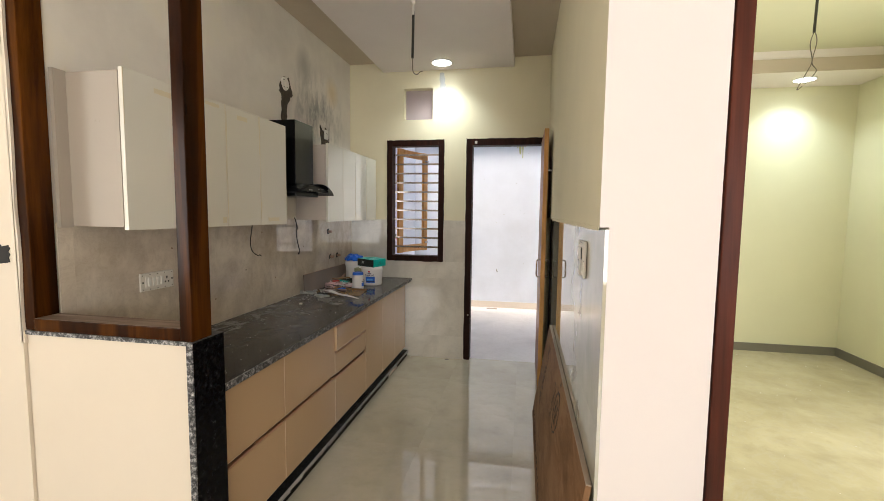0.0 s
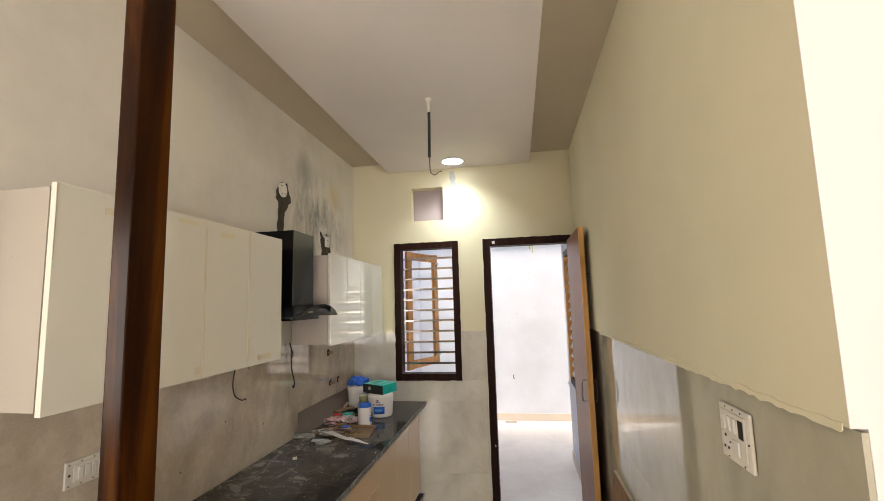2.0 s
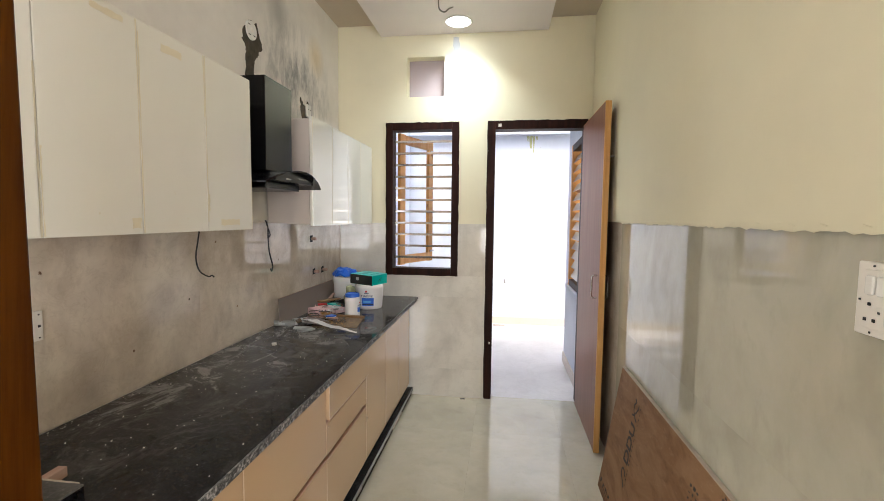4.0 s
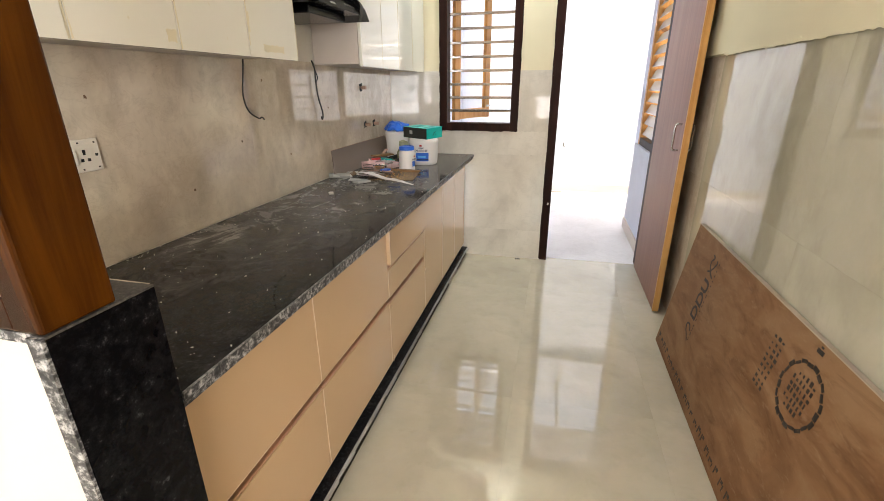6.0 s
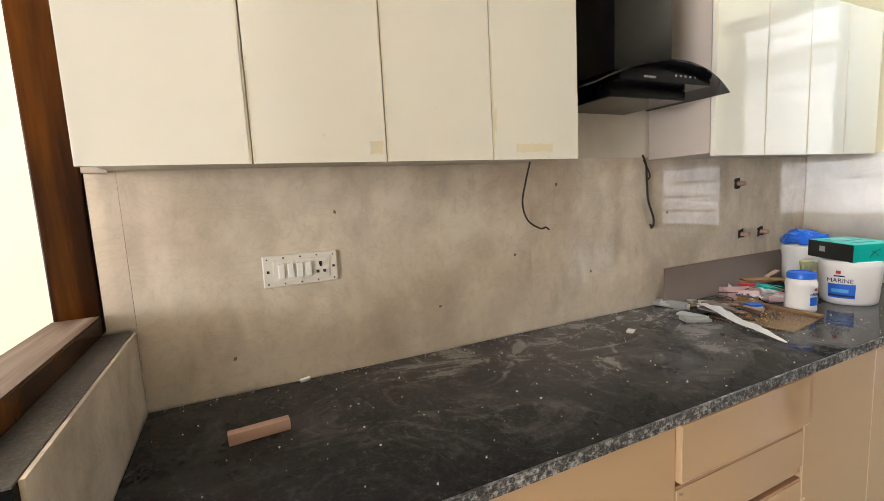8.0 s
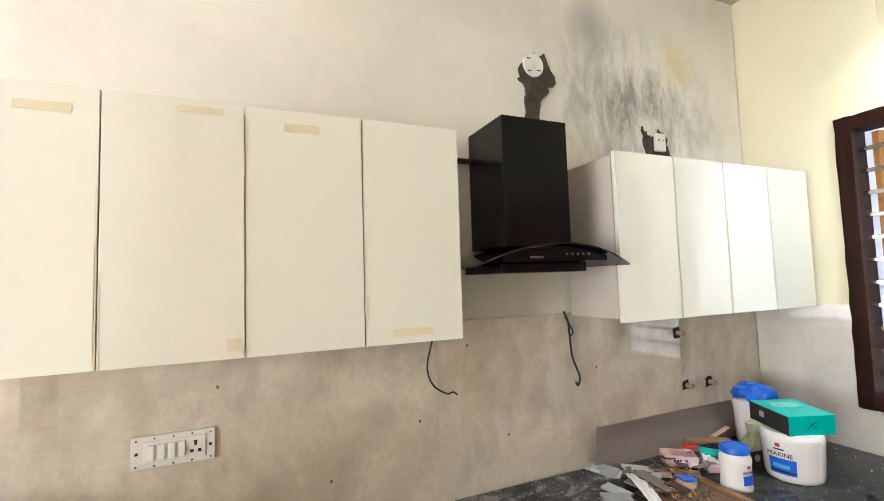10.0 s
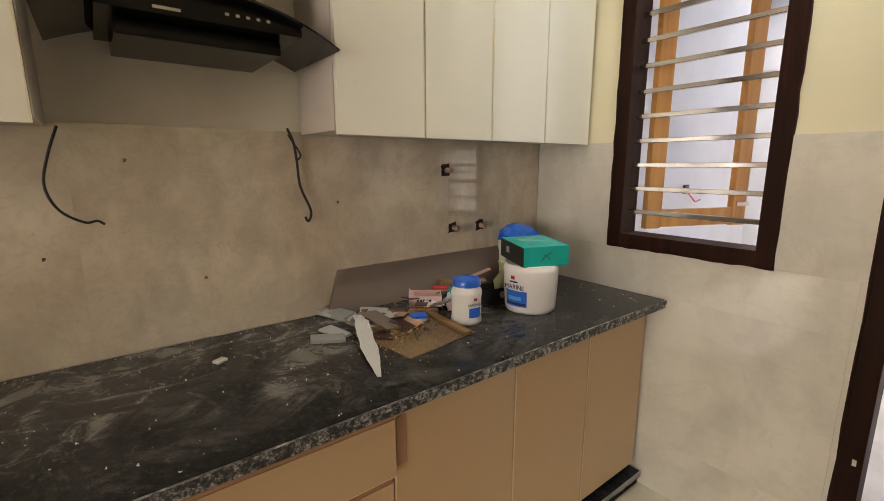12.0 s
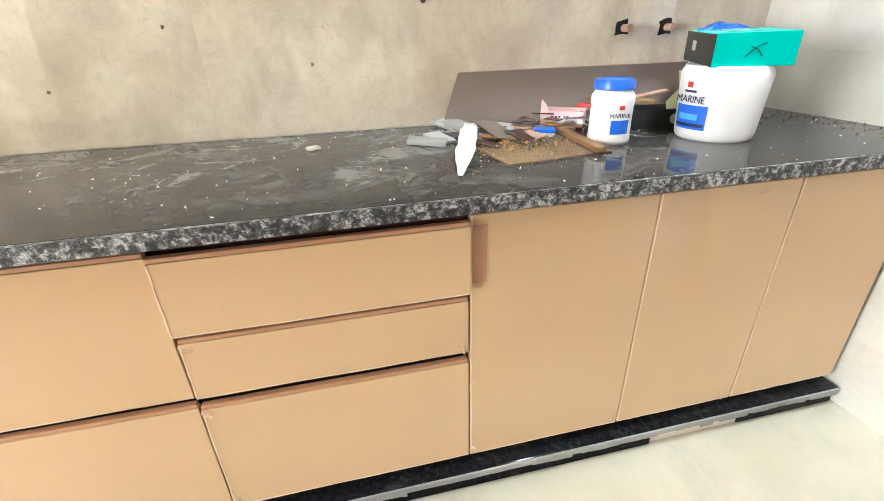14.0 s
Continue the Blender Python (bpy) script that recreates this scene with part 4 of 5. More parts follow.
# ---- boards leaning on the tiles ----
bd = thing("plywood_board", (0.30, 2.5, 0), "brown plywood board with black stamps leaning on the tiled wall", "board")
MB = pose(0.31, 3.395, 0.004, 0, 0, 180) @ pose(0, 0, 0, 0, -9.0, 0)


def board_part(name, spec, mat, label="", par=None):
    bm = boxes(spec)
    bmesh.ops.transform(bm, matrix=MB, verts=bm.verts)
    return part(name, bm, mat, par or bd, label)


BL = 2.0
board_part("panel", (0.0, 0.0, 0.0, 0.018, BL, 0.685), M_PLY)
board_part("top_edge", (0.0, 0.0, 0.6855, 0.018, BL, 0.689), M_RAWEDGE, "pale raw board edge")
rnd = random.Random(5)


def stamp(u0, v0, u1, v1):
    board_part("stamp", (0.0183, u0, v0, 0.0190, u1, v1), M_STAMP, "black stamped mark")


def stroke(pts, r=0.005):
    """A flat black stroke along points (u, v) of the board's face."""
    bm = bmesh.new()
    tube(bm, [(0.0186, u, v) for u, v in pts], r, 6)
    for v in bm.verts:
        v.co.x = 0.0186 + (v.co.x - 0.0186) * 0.1
    bmesh.ops.transform(bm, matrix=MB, verts=bm.verts)
    part("stamp", bm, M_STAMP, bd, "black stamped mark")


stroke([(0.36, 0.215), (0.335, 0.235), (0.305, 0.255), (0.30, 0.28), (0.33, 0.285), (0.352, 0.265)])
stroke([(0.350, 0.535), (0.315, 0.55), (0.29, 0.575), (0.285, 0.60)])
stroke([(0.28, 0.545), (0.31, 0.555), (0.345, 0.60), (0.34, 0.615)])
stroke([(0.29, 0.60), (0.305, 0.615), (0.285, 0.625)])
for q in range(16):
    v = 0.225 + 0.025 * q + rnd.uniform(-0.003, 0.003)
    stamp(0.368, v, 0.372, v + rnd.uniform(0.006, 0.016))
# two lines of small letters along the lower edge
for i in range(34):
    u = 0.03 + 0.052 * i + rnd.uniform(-0.004, 0.004)
    h = rnd.uniform(0.020, 0.034)
    stamp(u, 0.035, u + 0.006, 0.035 + h)
    stamp(u + 0.010, 0.035 + h * 0.6, u + 0.024, 0.035 + h)
    if i % 3:
        stamp(u + 0.028, 0.036, u + 0.033, 0.036 + h * 0.8)
# gear-shaped seal
EU, EV = 1.135, 0.520
for i in range(22):
    a = i * math.tau / 22
    r = 0.093 + 0.004 * (i % 2)
    cu, cv = EU + r * math.cos(a), EV + r * math.sin(a)
    tu, tv = -math.sin(a) * 0.012, math.cos(a) * 0.012
    stroke([(cu - tu, cv - tv), (cu, cv), (cu + tu, cv + tv)], rnd.uniform(0.005, 0.009))
for i in range(6):
    for q in range(6):
        u0, v0 = EU - 0.052 + 0.018 * i, EV - 0.058 + 0.021 * q
        if math.hypot(u0 - EU, v0 - EV) < 0.068:
            stamp(u0, v0, u0 + rnd.uniform(0.004, 0.012), v0 + rnd.uniform(0.004, 0.017))
for i, u in enumerate((0.925, 0.950, 0.975)):
    for q in range(9):
        v0 = 0.415 + 0.0215 * q + rnd.uniform(-0.002, 0.002)
        stamp(u, v0, u + rnd.uniform(0.008, 0.016), v0 + rnd.uniform(0.004, 0.013))
stamp(1.115, 0.655, 1.145, 0.668)
stamp(1.125, 0.672, 1.135, 0.678)

# ---- ceiling lamps and wires ----
def downlight(x, y, z, label):
    d = thing("ceiling_light", (x, y, z), label, "ceiling light", "round ceiling lights")
    bm = bmesh.new()
    lathe(bm, (x, y, z), [(0.098, 0.0), (0.100, -0.006), (0.090, -0.012), (0.088, -0.001)])
    part("ring", bm, M_SWITCH, d, smooth=True)
    bm = bmesh.new()
    cyl(bm, (x, y, z - 0.010), (x, y, z - 0.002), 0.087, 0.087, 32)
    part("diffuser", bm, M_LAMP, d, smooth=True)


downlight(-0.613, 4.28, 2.93, "round white flush light, lit, on the kitchen ceiling")
downlight(2.93, 5.22, 2.90, "round white flush light, lit, on the bedroom ceiling")


def dropper(x, y, z0, z1, curls, label):
    d = thing("hanging_cable", (x, y, z0), label, "cable")
    bm = bmesh.new()
    tube(bm, [(x, y, z0), (x + 0.002, y, (z0 * 2 + z1) / 3), (x - 0.002, y, z1)], 0.009)
    part("sleeve", bm, M_WIRE, d, smooth=True)
    bm = bmesh.new()
    cyl(bm, (x, y, z0), (x, y, z0 - 0.02), 0.02, 0.016, 16)
    cyl(bm, (x, y, z0), (x, y, z0 - 0.09), 0.0105, 0.0105, 12)
    part("ceiling_tube", bm, M_PLASTIC, d, smooth=True)
    for c in curls:
        bm = bmesh.new()
        tube(bm, [(x, y, z1 + 0.01)] + [(x + p, y + q, z1 + r) for p, q, r in c], 0.003)
        part("wire", bm, M_WIREG, d, smooth=True)


dropper(-0.585, 3.07, 2.93, 2.56, [[(0, 0, -0.05), (0.005, 0, -0.095), (0.03, 0, -0.11), (0.05, 0, -0.095), (0.07, 0, -0.09)]], "black sleeved cable hanging from the kitchen ceiling")
dropper(2.12, 3.62, 3.10, 2.78, [[(0.02, 0, -0.06), (0.0, 0, -0.2), (0.03, 0, -0.26), (-0.03, 0, -0.34)], [(-0.02, 0, -0.08), (0.0, 0, -0.19), (-0.03, 0, -0.27), (-0.08, 0, -0.38), (-0.05, 0, -0.36)]], "black sleeved cable hanging from the bedroom ceiling")
rnd = random.Random(77)
spots = thing("wall_spots", (0, 7.15, 1.5), "small grey nail spots and a green stain on the yard wall", "stains")
for i in range(18):
    x, z, w = rnd.uniform(-1.2, 0.5), rnd.uniform(0.5, 2.5), rnd.uniform(0.003, 0.006)
    part("spot", ragged_y([(x - w, z - w), (x - w, z + w), (x + w, z + w), (x + w, z - w)], 7.1475, 7.1497, w * 0.3, i, 2), M_STONEBIT, spots)
for q, (x, w, h) in enumerate(((0.10, 0.022, 0.16), (0.14, 0.012, 0.22), (0.06, 0.014, 0.07), (0.18, 0.012, 0.05))):
    part("stain", ragged_y([(x - w, 2.60), (x + w, 2.60), (x + w * 0.5, 2.60 - h), (x - w * 0.4, 2.60 - h)], 7.1472, 7.1496, 0.004, 90 + q, 4), M_STAINGREEN, spots, "pale green stain")
structure("trim_patch", ragged([(-0.67, 2.90), (-0.675, 2.74), (-0.64, 2.68), (-0.615, 2.75), (-0.63, 2.90)], YF + 0.004, YF + 0.009, 0.006, 8), M_STONEBIT, "greyish putty patch on the cream wall")
o = bpy.data.objects["trim_patch"]
o.data.transform(Matrix(((0, 1, 0, 0), (1, 0, 0, 0), (0, 0, 1, 0), (0, 0, 0, 1))))
o.data.flip_normals()

# ---- hall switch box cut in the wall ----
hb = thing("wall_box", (-1.79, YH0 - 0.012, 1.33), "open dark switch box in the ragged hall plaster", "switch box")
part("box", ragged_y([(-1.90, 1.295), (-1.90, 1.375), (-1.75, 1.37), (-1.695, 1.365), (-1.70, 1.31), (-1.76, 1.295)], YH0 - 0.016, YH0 - 0.0125, 0.006, 31, 5), M_HOLE, hb)

# ---- yard window, grille, bits ----
wb = tagged(thing("window_2", (0.40, UWIN[0], UWIN[1]), "brown wooden window with slanting steel bars to the yard", ""), kind="structure")
for nm, s in (("jamb", (0.392, UWIN[2] - 0.06, UWIN[1], 0.50, UWIN[2], UWIN[3])), ("jamb", (0.392, UWIN[0], UWIN[1], 0.50, UWIN[0] + 0.06, UWIN[3])), ("head", (0.393, UWIN[0] + 0.06, UWIN[3] - 0.06, 0.50, UWIN[2] - 0.06, UWIN[3])), ("sill", (0.393, UWIN[0] + 0.06, UWIN[1], 0.50, UWIN[2] - 0.06, UWIN[1] + 0.06))):
    part(nm, boxes(s, bevel=0.002), M_PINE if nm == "jamb" else M_DARKFRAME, wb)
for i in range(13):
    z = 0.95 + 0.0915 * i
    part("slat", placed(boxes((-0.003, UWIN[0] + 0.06, -0.041, 0.003, UWIN[2] - 0.06, 0.041), bevel=0.001), pose(0.428, 0, z + 0.01, 0, 28, 0)), M_SLAT, wb, "slanting slat painted pale for the sky's reflection")
structure("window_sill_yard", boxes((0.37, UWIN[0] - 0.03, UWIN[1] - 0.03, 0.545, UWIN[2] + 0.03, UWIN[1])), M_UTIL, "white window sill slab")

gr = thing("yard_grille", (0.2, 6.6, 3.0), "steel roof grille over the open yard", "grille")
gb = None
for i in range(13):
    y = 6.14 + 0.074 * i
    if gb is None:
        gb = part("bar", boxes((-1.58, y - 0.009, 3.000, 2.6, y + 0.009, 3.020)), M_GRILLE, gr)
    else:
        c = gb.copy()
        scene.collection.objects.link(c)
        c.location.y += 0.074 * i
for x in (-1.1, 0.0, 1.1):
    part("beam", boxes((x - 0.02, 6.10, 3.02, x + 0.02, 7.08, 3.05)), M_GRILLE, gr)
part_drain = thing("drain_cover", (-0.28, 7.0, 0.0), "small dark steel floor drain by the yard wall", "drain")
part("grate", boxes((-0.36, 7.00, 0.0, -0.20, 7.05, 0.012)), M_DARKSTEEL, part_drain)
hk = thing("wall_hook", (-0.22, 7.14, 0.58), "small rusty hook on the white yard wall", "hook")
bm = bmesh.new()
tube(bm, [(-0.22, 7.15, 0.63), (-0.22, 7.12, 0.625), (-0.22, 7.11, 0.60), (-0.205, 7.12, 0.585)], 0.006)
part("rod", bm, M_WIREG, hk, smooth=True)
wbx = thing("wire_box", (-1.578, 6.0, 1.17), "small black box with a pink wire on the yard wall", "wire box")
part("box", boxes((-1.579, 5.95, 1.15, -1.56, 6.01, 1.21), bevel=0.004), M_WIRE, wbx)
bm = bmesh.new()
tube(bm, [(-1.565, 6.0, 1.16), (-1.55, 6.06, 1.11), (-1.55, 6.10, 1.09), (-1.55, 6.17, 1.10)], 0.005)
part("wire", bm, M_PINKWIRE, wbx, smooth=True)
edge = [(1.388 + 0.0445 * i, 1.478) for i in range(50)] + [(3.57 - 0.0445 * i, 1.464) for i in range(50)]
structure("trim_plaster_edge", ragged(edge, 0.4025, 0.4047, 0.004, 21, 2), M_CREAM, "lumpy lower edge of the cream plaster")


# ---- things on the worktop ----
def lumpy(bm, amount, seed, scale=20.0):
    off = Vector((seed * 7.3, seed * 3.1, seed * 1.7))
    for v in bm.verts:
        v.co += Vector([noise.noise(v.co * scale + off + Vector((9.0 * a, 0, 0))) for a in range(3)]) * amount


def grid_sheet(w, d, nx, ny, t, seed, bend):
    """A thin crumpled sheet, w by d, thickness t."""
    bm = bmesh.new()
    rnd = random.Random(seed)
    top = [[bm.verts.new((w * (i / nx - 0.5), d * (j / ny - 0.5), bend * (0.4 + abs(noise.noise(Vector((i * 0.9 + seed, j * 0.9, 0.3))))))) for j in range(ny + 1)] for i in range(nx + 1)]
    low = [[bm.verts.new(v.co - Vector((0, 0, t))) for v in r] for r in top]
    for i in range(nx):
        for j in range(ny):
            bm.faces.new((top[i][j], top[i + 1][j], top[i + 1][j + 1], top[i][j + 1]))
            bm.faces.new((low[i][j], low[i][j + 1], low[i + 1][j + 1], low[i + 1][j]))
    rim = [(i, 0) for i in range(nx)] + [(nx, j) for j in range(ny)] + [(i, ny) for i in range(nx, 0, -1)] + [(0, j) for j in range(ny, 0, -1)]
    for (a, b), (c, d2) in zip(rim, rim[1:] + rim[:1]):
        bm.faces.new((top[a][b], low[a][b], low[c][d2], top[c][d2]))
    return bm


def shell_label(bm, c, r0, r1, z0, z1, a0, a1, n=10):
    """A curved label on a tub between two angles in degrees."""
    inner, outer = [], []
    for rr, rows in ((0.0004, inner), (0.0014, outer)):
        for z, r in ((z0, r0), (z1, r1)):
            rows.append([bm.verts.new((c[0] + (r + rr) * math.cos(radians(a0 + (a1 - a0) * i / n)), c[1] + (r + rr) * math.sin(radians(a0 + (a1 - a0) * i / n)), z)) for i in range(n + 1)])
    for i in range(n):
        bm.faces.new((outer[0][i], outer[0][i + 1], outer[1][i + 1], outer[1][i]))
        bm.faces.new((inner[0][i], inner[1][i], inner[1][i + 1], inner[0][i + 1]))
        bm.faces.new((outer[0][i], inner[0][i], inner[0][i + 1], outer[0][i + 1]))
        bm.faces.new((outer[1][i], outer[1][i + 1], inner[1][i + 1], inner[1][i]))
    for i in (0, n):
        bm.faces.new((outer[0][i], outer[1][i], inner[1][i], inner[0][i]))


def words(body, size, m, mat, parent, name="lettering", bold=0.0):
    """Raised letters as a mesh under a thing."""
    cu = bpy.data.curves.new(name, "FONT")
    cu.body, cu.size, cu.extrude, cu.align_x, cu.offset = body, size, 0.0003, "CENTER", bold
    tmp = new("text_source", cu)
    bpy.context.view_layer.update()
    me = bpy.data.meshes.new_from_object(tmp.evaluated_get(bpy.context.evaluated_depsgraph_get()))
    bpy.data.objects.remove(tmp)
    me.transform(m)
    me.materials.clear()
    me.materials.append(mat)
    me.name = name
    ob = new(name, me)
    ob.parent = parent
    ob.matrix_parent_inverse = parent.matrix_world.inverted()
    return ob


def facing(c, r, z, deg):
    """The pose of a word on a tub's side, at that angle."""
    a = radians(deg)
    return pose(c[0] + r * math.cos(a), c[1] + r * math.sin(a), z, 0, 0, deg + 90) @ pose(0, 0, 0, 90, 0, 0)


words("DDU", 0.092, MB @ Matrix(((0, 0, 1, 0.0184), (0, -1, 0, 0.352), (1, 0, 0, 0.415), (0, 0, 0, 1))), M_STAMP, bd, bold=0.0022)

BX, BY = -1.205, 4.00
bucket = thing("paint_bucket", (BX, BY, CTR), "round white plastic adhesive bucket with a blue label", "bucket")
bm = bmesh.new()
lathe(bm, (BX, BY, CTR), [(0.082, 0.0), (0.088, 0.005), (0.091, 0.02), (0.0975, 0.135), (0.099, 0.150), (0.097, 0.160), (0.093, 0.166), (0.092, 0.172)])
part("body", bm, M_TUB, bucket, smooth=True)
bm = bmesh.new()
shell_label(bm, (BX, BY), 0.0925, 0.0962, CTR + 0.028, CTR + 0.084, -108, -56)
lb = part("label", bm, M_BLUE, bucket, "blue printed label", smooth=True)
bm = bmesh.new()
shell_label(bm, (BX, BY), 0.0948, 0.0958, CTR + 0.050, CTR + 0.064, -100, -68)
part("label_mark", bm, M_SKYBLUE, bucket, smooth=True)
bm = bmesh.new()
shell_label(bm, (BX, BY), 0.0942, 0.0948, CTR + 0.034, CTR + 0.042, -106, -58)
part("label_mark", bm, M_NAVY, bucket, smooth=True)
words("MARINE", 0.023, facing((BX, BY), 0.0968, CTR + 0.09, -84), M_NAVY, bucket)
bm = bmesh.new()
shell_label(bm, (BX, BY), 0.0974, 0.0982, CTR + 0.124, CTR + 0.137, -92, -83)
part("label_mark", bm, M_RED, bucket, "red printed mark", smooth=True)
bm = bmesh.new()
shell_label(bm, (BX, BY), 0.0969, 0.0972, CTR + 0.113, CTR + 0.118, -96, -76)
part("label_mark", bm, M_NAVY, bucket, "dark printed bar", smooth=True)

carton = thing("flat_box", (-1.22, 4.03, 1.006), "teal and black flat cardboard box lying on the bucket", "box")
MC = pose(-1.219, 4.027, 1.0055, 1.5, -1.0, 67)
part("body", placed(boxes((-0.085, -0.10, 0.0, 0.085, 0.10, 0.070), bevel=0.0015), MC), M_TEAL, carton)
part("side", placed(boxes((-0.0868, -0.0995, 0.0015, -0.0852, 0.0995, 0.069)), MC), M_CARDBLACK, carton, "black side panel with printed mark")
part("side_mark", placed(boxes((-0.0876, 0.02, 0.028, -0.0869, 0.045, 0.05)), MC), M_STONEBIT, carton)
part("top_mark", placed(boxes((-0.05, 0.0, 0.0703, 0.05, 0.065, 0.0708)), MC), M_TEALPRINT, carton, "paler printed picture")
part("top_mark", placed(boxes((-0.045, -0.06, 0.0703, 0.045, -0.045, 0.0708)), MC), M_TEALPRINT, carton, "paler printed bar")
bm = bmesh.new()
tube(bm, [(-0.02, -0.1008, 0.02), (0.0, -0.1008, 0.04), (0.02, -0.1008, 0.048)], 0.0012)
tube(bm, [(-0.012, -0.1008, 0.042), (0.004, -0.1008, 0.034), (0.014, -0.1008, 0.022)], 0.0010)
part("front_mark", placed(bm, MC), M_CARDBLACK, carton)

JX, JY = -1.238, 3.722
jar = thing("adhesive_jar", (JX, JY, CTR), "small white plastic jar with a blue screw lid", "jar")
bm = bmesh.new()
lathe(bm, (JX, JY, CTR), [(0.045, 0.0), (0.0495, 0.004), (0.051, 0.012), (0.049, 0.025), (0.049, 0.088), (0.051, 0.10), (0.050, 0.112), (0.044, 0.122), (0.043, 0.126)])
part("body", bm, M_TUB, jar, smooth=True)
bm = bmesh.new()
lathe(bm, (JX, JY, CTR), [(0.046, 0.1265), (0.0475, 0.128), (0.0475, 0.142), (0.044, 0.149), (0.036, 0.150), (0.034, 0.147)], 40)
part("lid", bm, M_BLUE, jar, "blue screw lid", smooth=True)
bm = bmesh.new()
shell_label(bm, (JX, JY), 0.0492, 0.0492, CTR + 0.028, CTR + 0.060, -30, 22)
part("label", bm, M_BLUE, jar, "blue printed label", smooth=True)
words("MARINE", 0.014, facing((JX, JY), 0.0502, CTR + 0.066, -8), M_NAVY, jar)
bm = bmesh.new()
shell_label(bm, (JX, JY), 0.0494, 0.0494, CTR + 0.084, CTR + 0.093, -12, 3)
part("label_mark", bm, M_RED, jar, "red printed mark", smooth=True)

TX, TY = -1.475, 4.22
tub = thing("plastic_tub", (TX, TY, CTR), "white plastic tub under a blue plastic bag in the corner", "tub")
bm = bmesh.new()
lathe(bm, (TX, TY, CTR), [(0.07, 0.0), (0.076, 0.006), (0.080, 0.14), (0.085, 0.165), (0.084, 0.188), (0.075, 0.195)])
part("body", bm, M_TUB, tub, smooth=True)
bm = bmesh.new()
lathe(bm, (TX, TY, CTR + 0.1955), [(0.082, 0.0), (0.086, 0.010), (0.086, 0.022), (0.078, 0.040), (0.06, 0.052), (0.03, 0.058)], 30)
lumpy(bm, 0.022, 2, 24)
for v in bm.verts:
    v.co.z = max(v.co.z, CTR + 0.1955)
solid("plastic_bag", bm, M_BLUE, "crumpled shiny blue plastic bag on the tub", "bag")

# leaning offcut
off = thing("laminate_offcut", (-1.58, 3.8, CTR), "grey-brown laminate strip leaning on the wall behind clutter", "offcut")
bm = bmesh.new()
sec = [(-1.562, 3.372, CTR + 0.001), (-1.562, 4.30, CTR + 0.001), (-1.604, 4.30, CTR + 0.148), (-1.604, 3.435, CTR + 0.148)]
va = [bm.verts.new(p) for p in sec]
vb = [bm.verts.new((p[0] - 0.0045, p[1], p[2])) for p in sec]
bm.faces.new(va)
bm.faces.new(vb[::-1])
for i in range(4):
    j = (i + 1) % 4
    bm.faces.new((va[i], vb[i], vb[j], va[j]))
part("panel", bm, M_GREYCARD, off)
part("edge", boxes((-1.608, 3.44, CTR + 0.1482, -1.6045, 4.30, CTR + 0.1495)), M_SCRAP, off, "pale raw top edge")


def item(name, spec, m, mat, label, cat, bevel=0.0015, group=""):
    return solid(name, placed(boxes(spec, bevel=bevel), m), mat, label, cat, group)


Z0 = CTR + 0.0005
item("thin_board", (-0.14, -0.13, 0, 0.13, 0.14, 0.004), pose(-1.25, 3.52, Z0, 0, 0, 8), M_DUSTBROWN, "thin brown board covered with sawdust under the clutter", "board", 0.001)
item("wood_stick", (-0.115, -0.014, 0, 0.115, 0.014, 0.012), pose(-1.245, 3.648, Z0 + 0.0045, 0, 0, -4), M_BROWNSTICK, "yellow-brown flat wood stick beside the jar", "stick")
item("sponge", (-0.026, -0.02, 0, 0.026, 0.02, 0.010), pose(-1.335, 3.595, Z0 + 0.005, 0, 0, 70), M_TUB, "white layer of a small sponge", "sponge")
item("sponge_pad", (-0.027, -0.021, 0, 0.027, 0.021, 0.009), pose(-1.335, 3.595, Z0 + 0.0155, 0, 0, 70), M_BLUE, "blue top pad of a small sponge", "sponge")
G = "tile offcuts in the clutter"
item("tile_offcut", (-0.055, -0.028, 0, 0.055, 0.028, 0.010), pose(-1.535, 3.405, Z0 + 0.006, 4, 8, 35), M_STONEBIT, "grey-white tile offcut lying by the wall", "tile offcut", group=G)
item("tile_offcut", (-0.06, -0.026, 0, 0.05, 0.03, 0.009), pose(-1.49, 3.525, Z0 + 0.004, 0, 5, 60), M_STONEBIT, "grey-white tile offcut beside the sawdust board", "tile offcut", group=G)
item("tile_offcut", (-0.05, -0.024, 0, 0.05, 0.026, 0.008), pose(-1.40, 3.325, Z0 + 0.002, 0, 3, 15), M_STONEBIT, "grey-white tile offcut under the crumpled sheet", "tile offcut", group=G)
item("laminate_piece", (-0.06, -0.04, 0, 0.05, 0.04, 0.004), pose(-1.37, 3.425, Z0 + 0.012, -6, 8, 25), M_GREYCARD, "dark grey-brown laminate piece propped on offcuts", "offcut", 0.0005)
item("laminate_piece", (-0.05, -0.03, 0, 0.06, 0.03, 0.003), pose(-1.30, 3.41, Z0 + 0.008, -4, 6, 50), M_SLOT, "red-brown laminate sliver on the sawdust", "offcut", 0.0005)

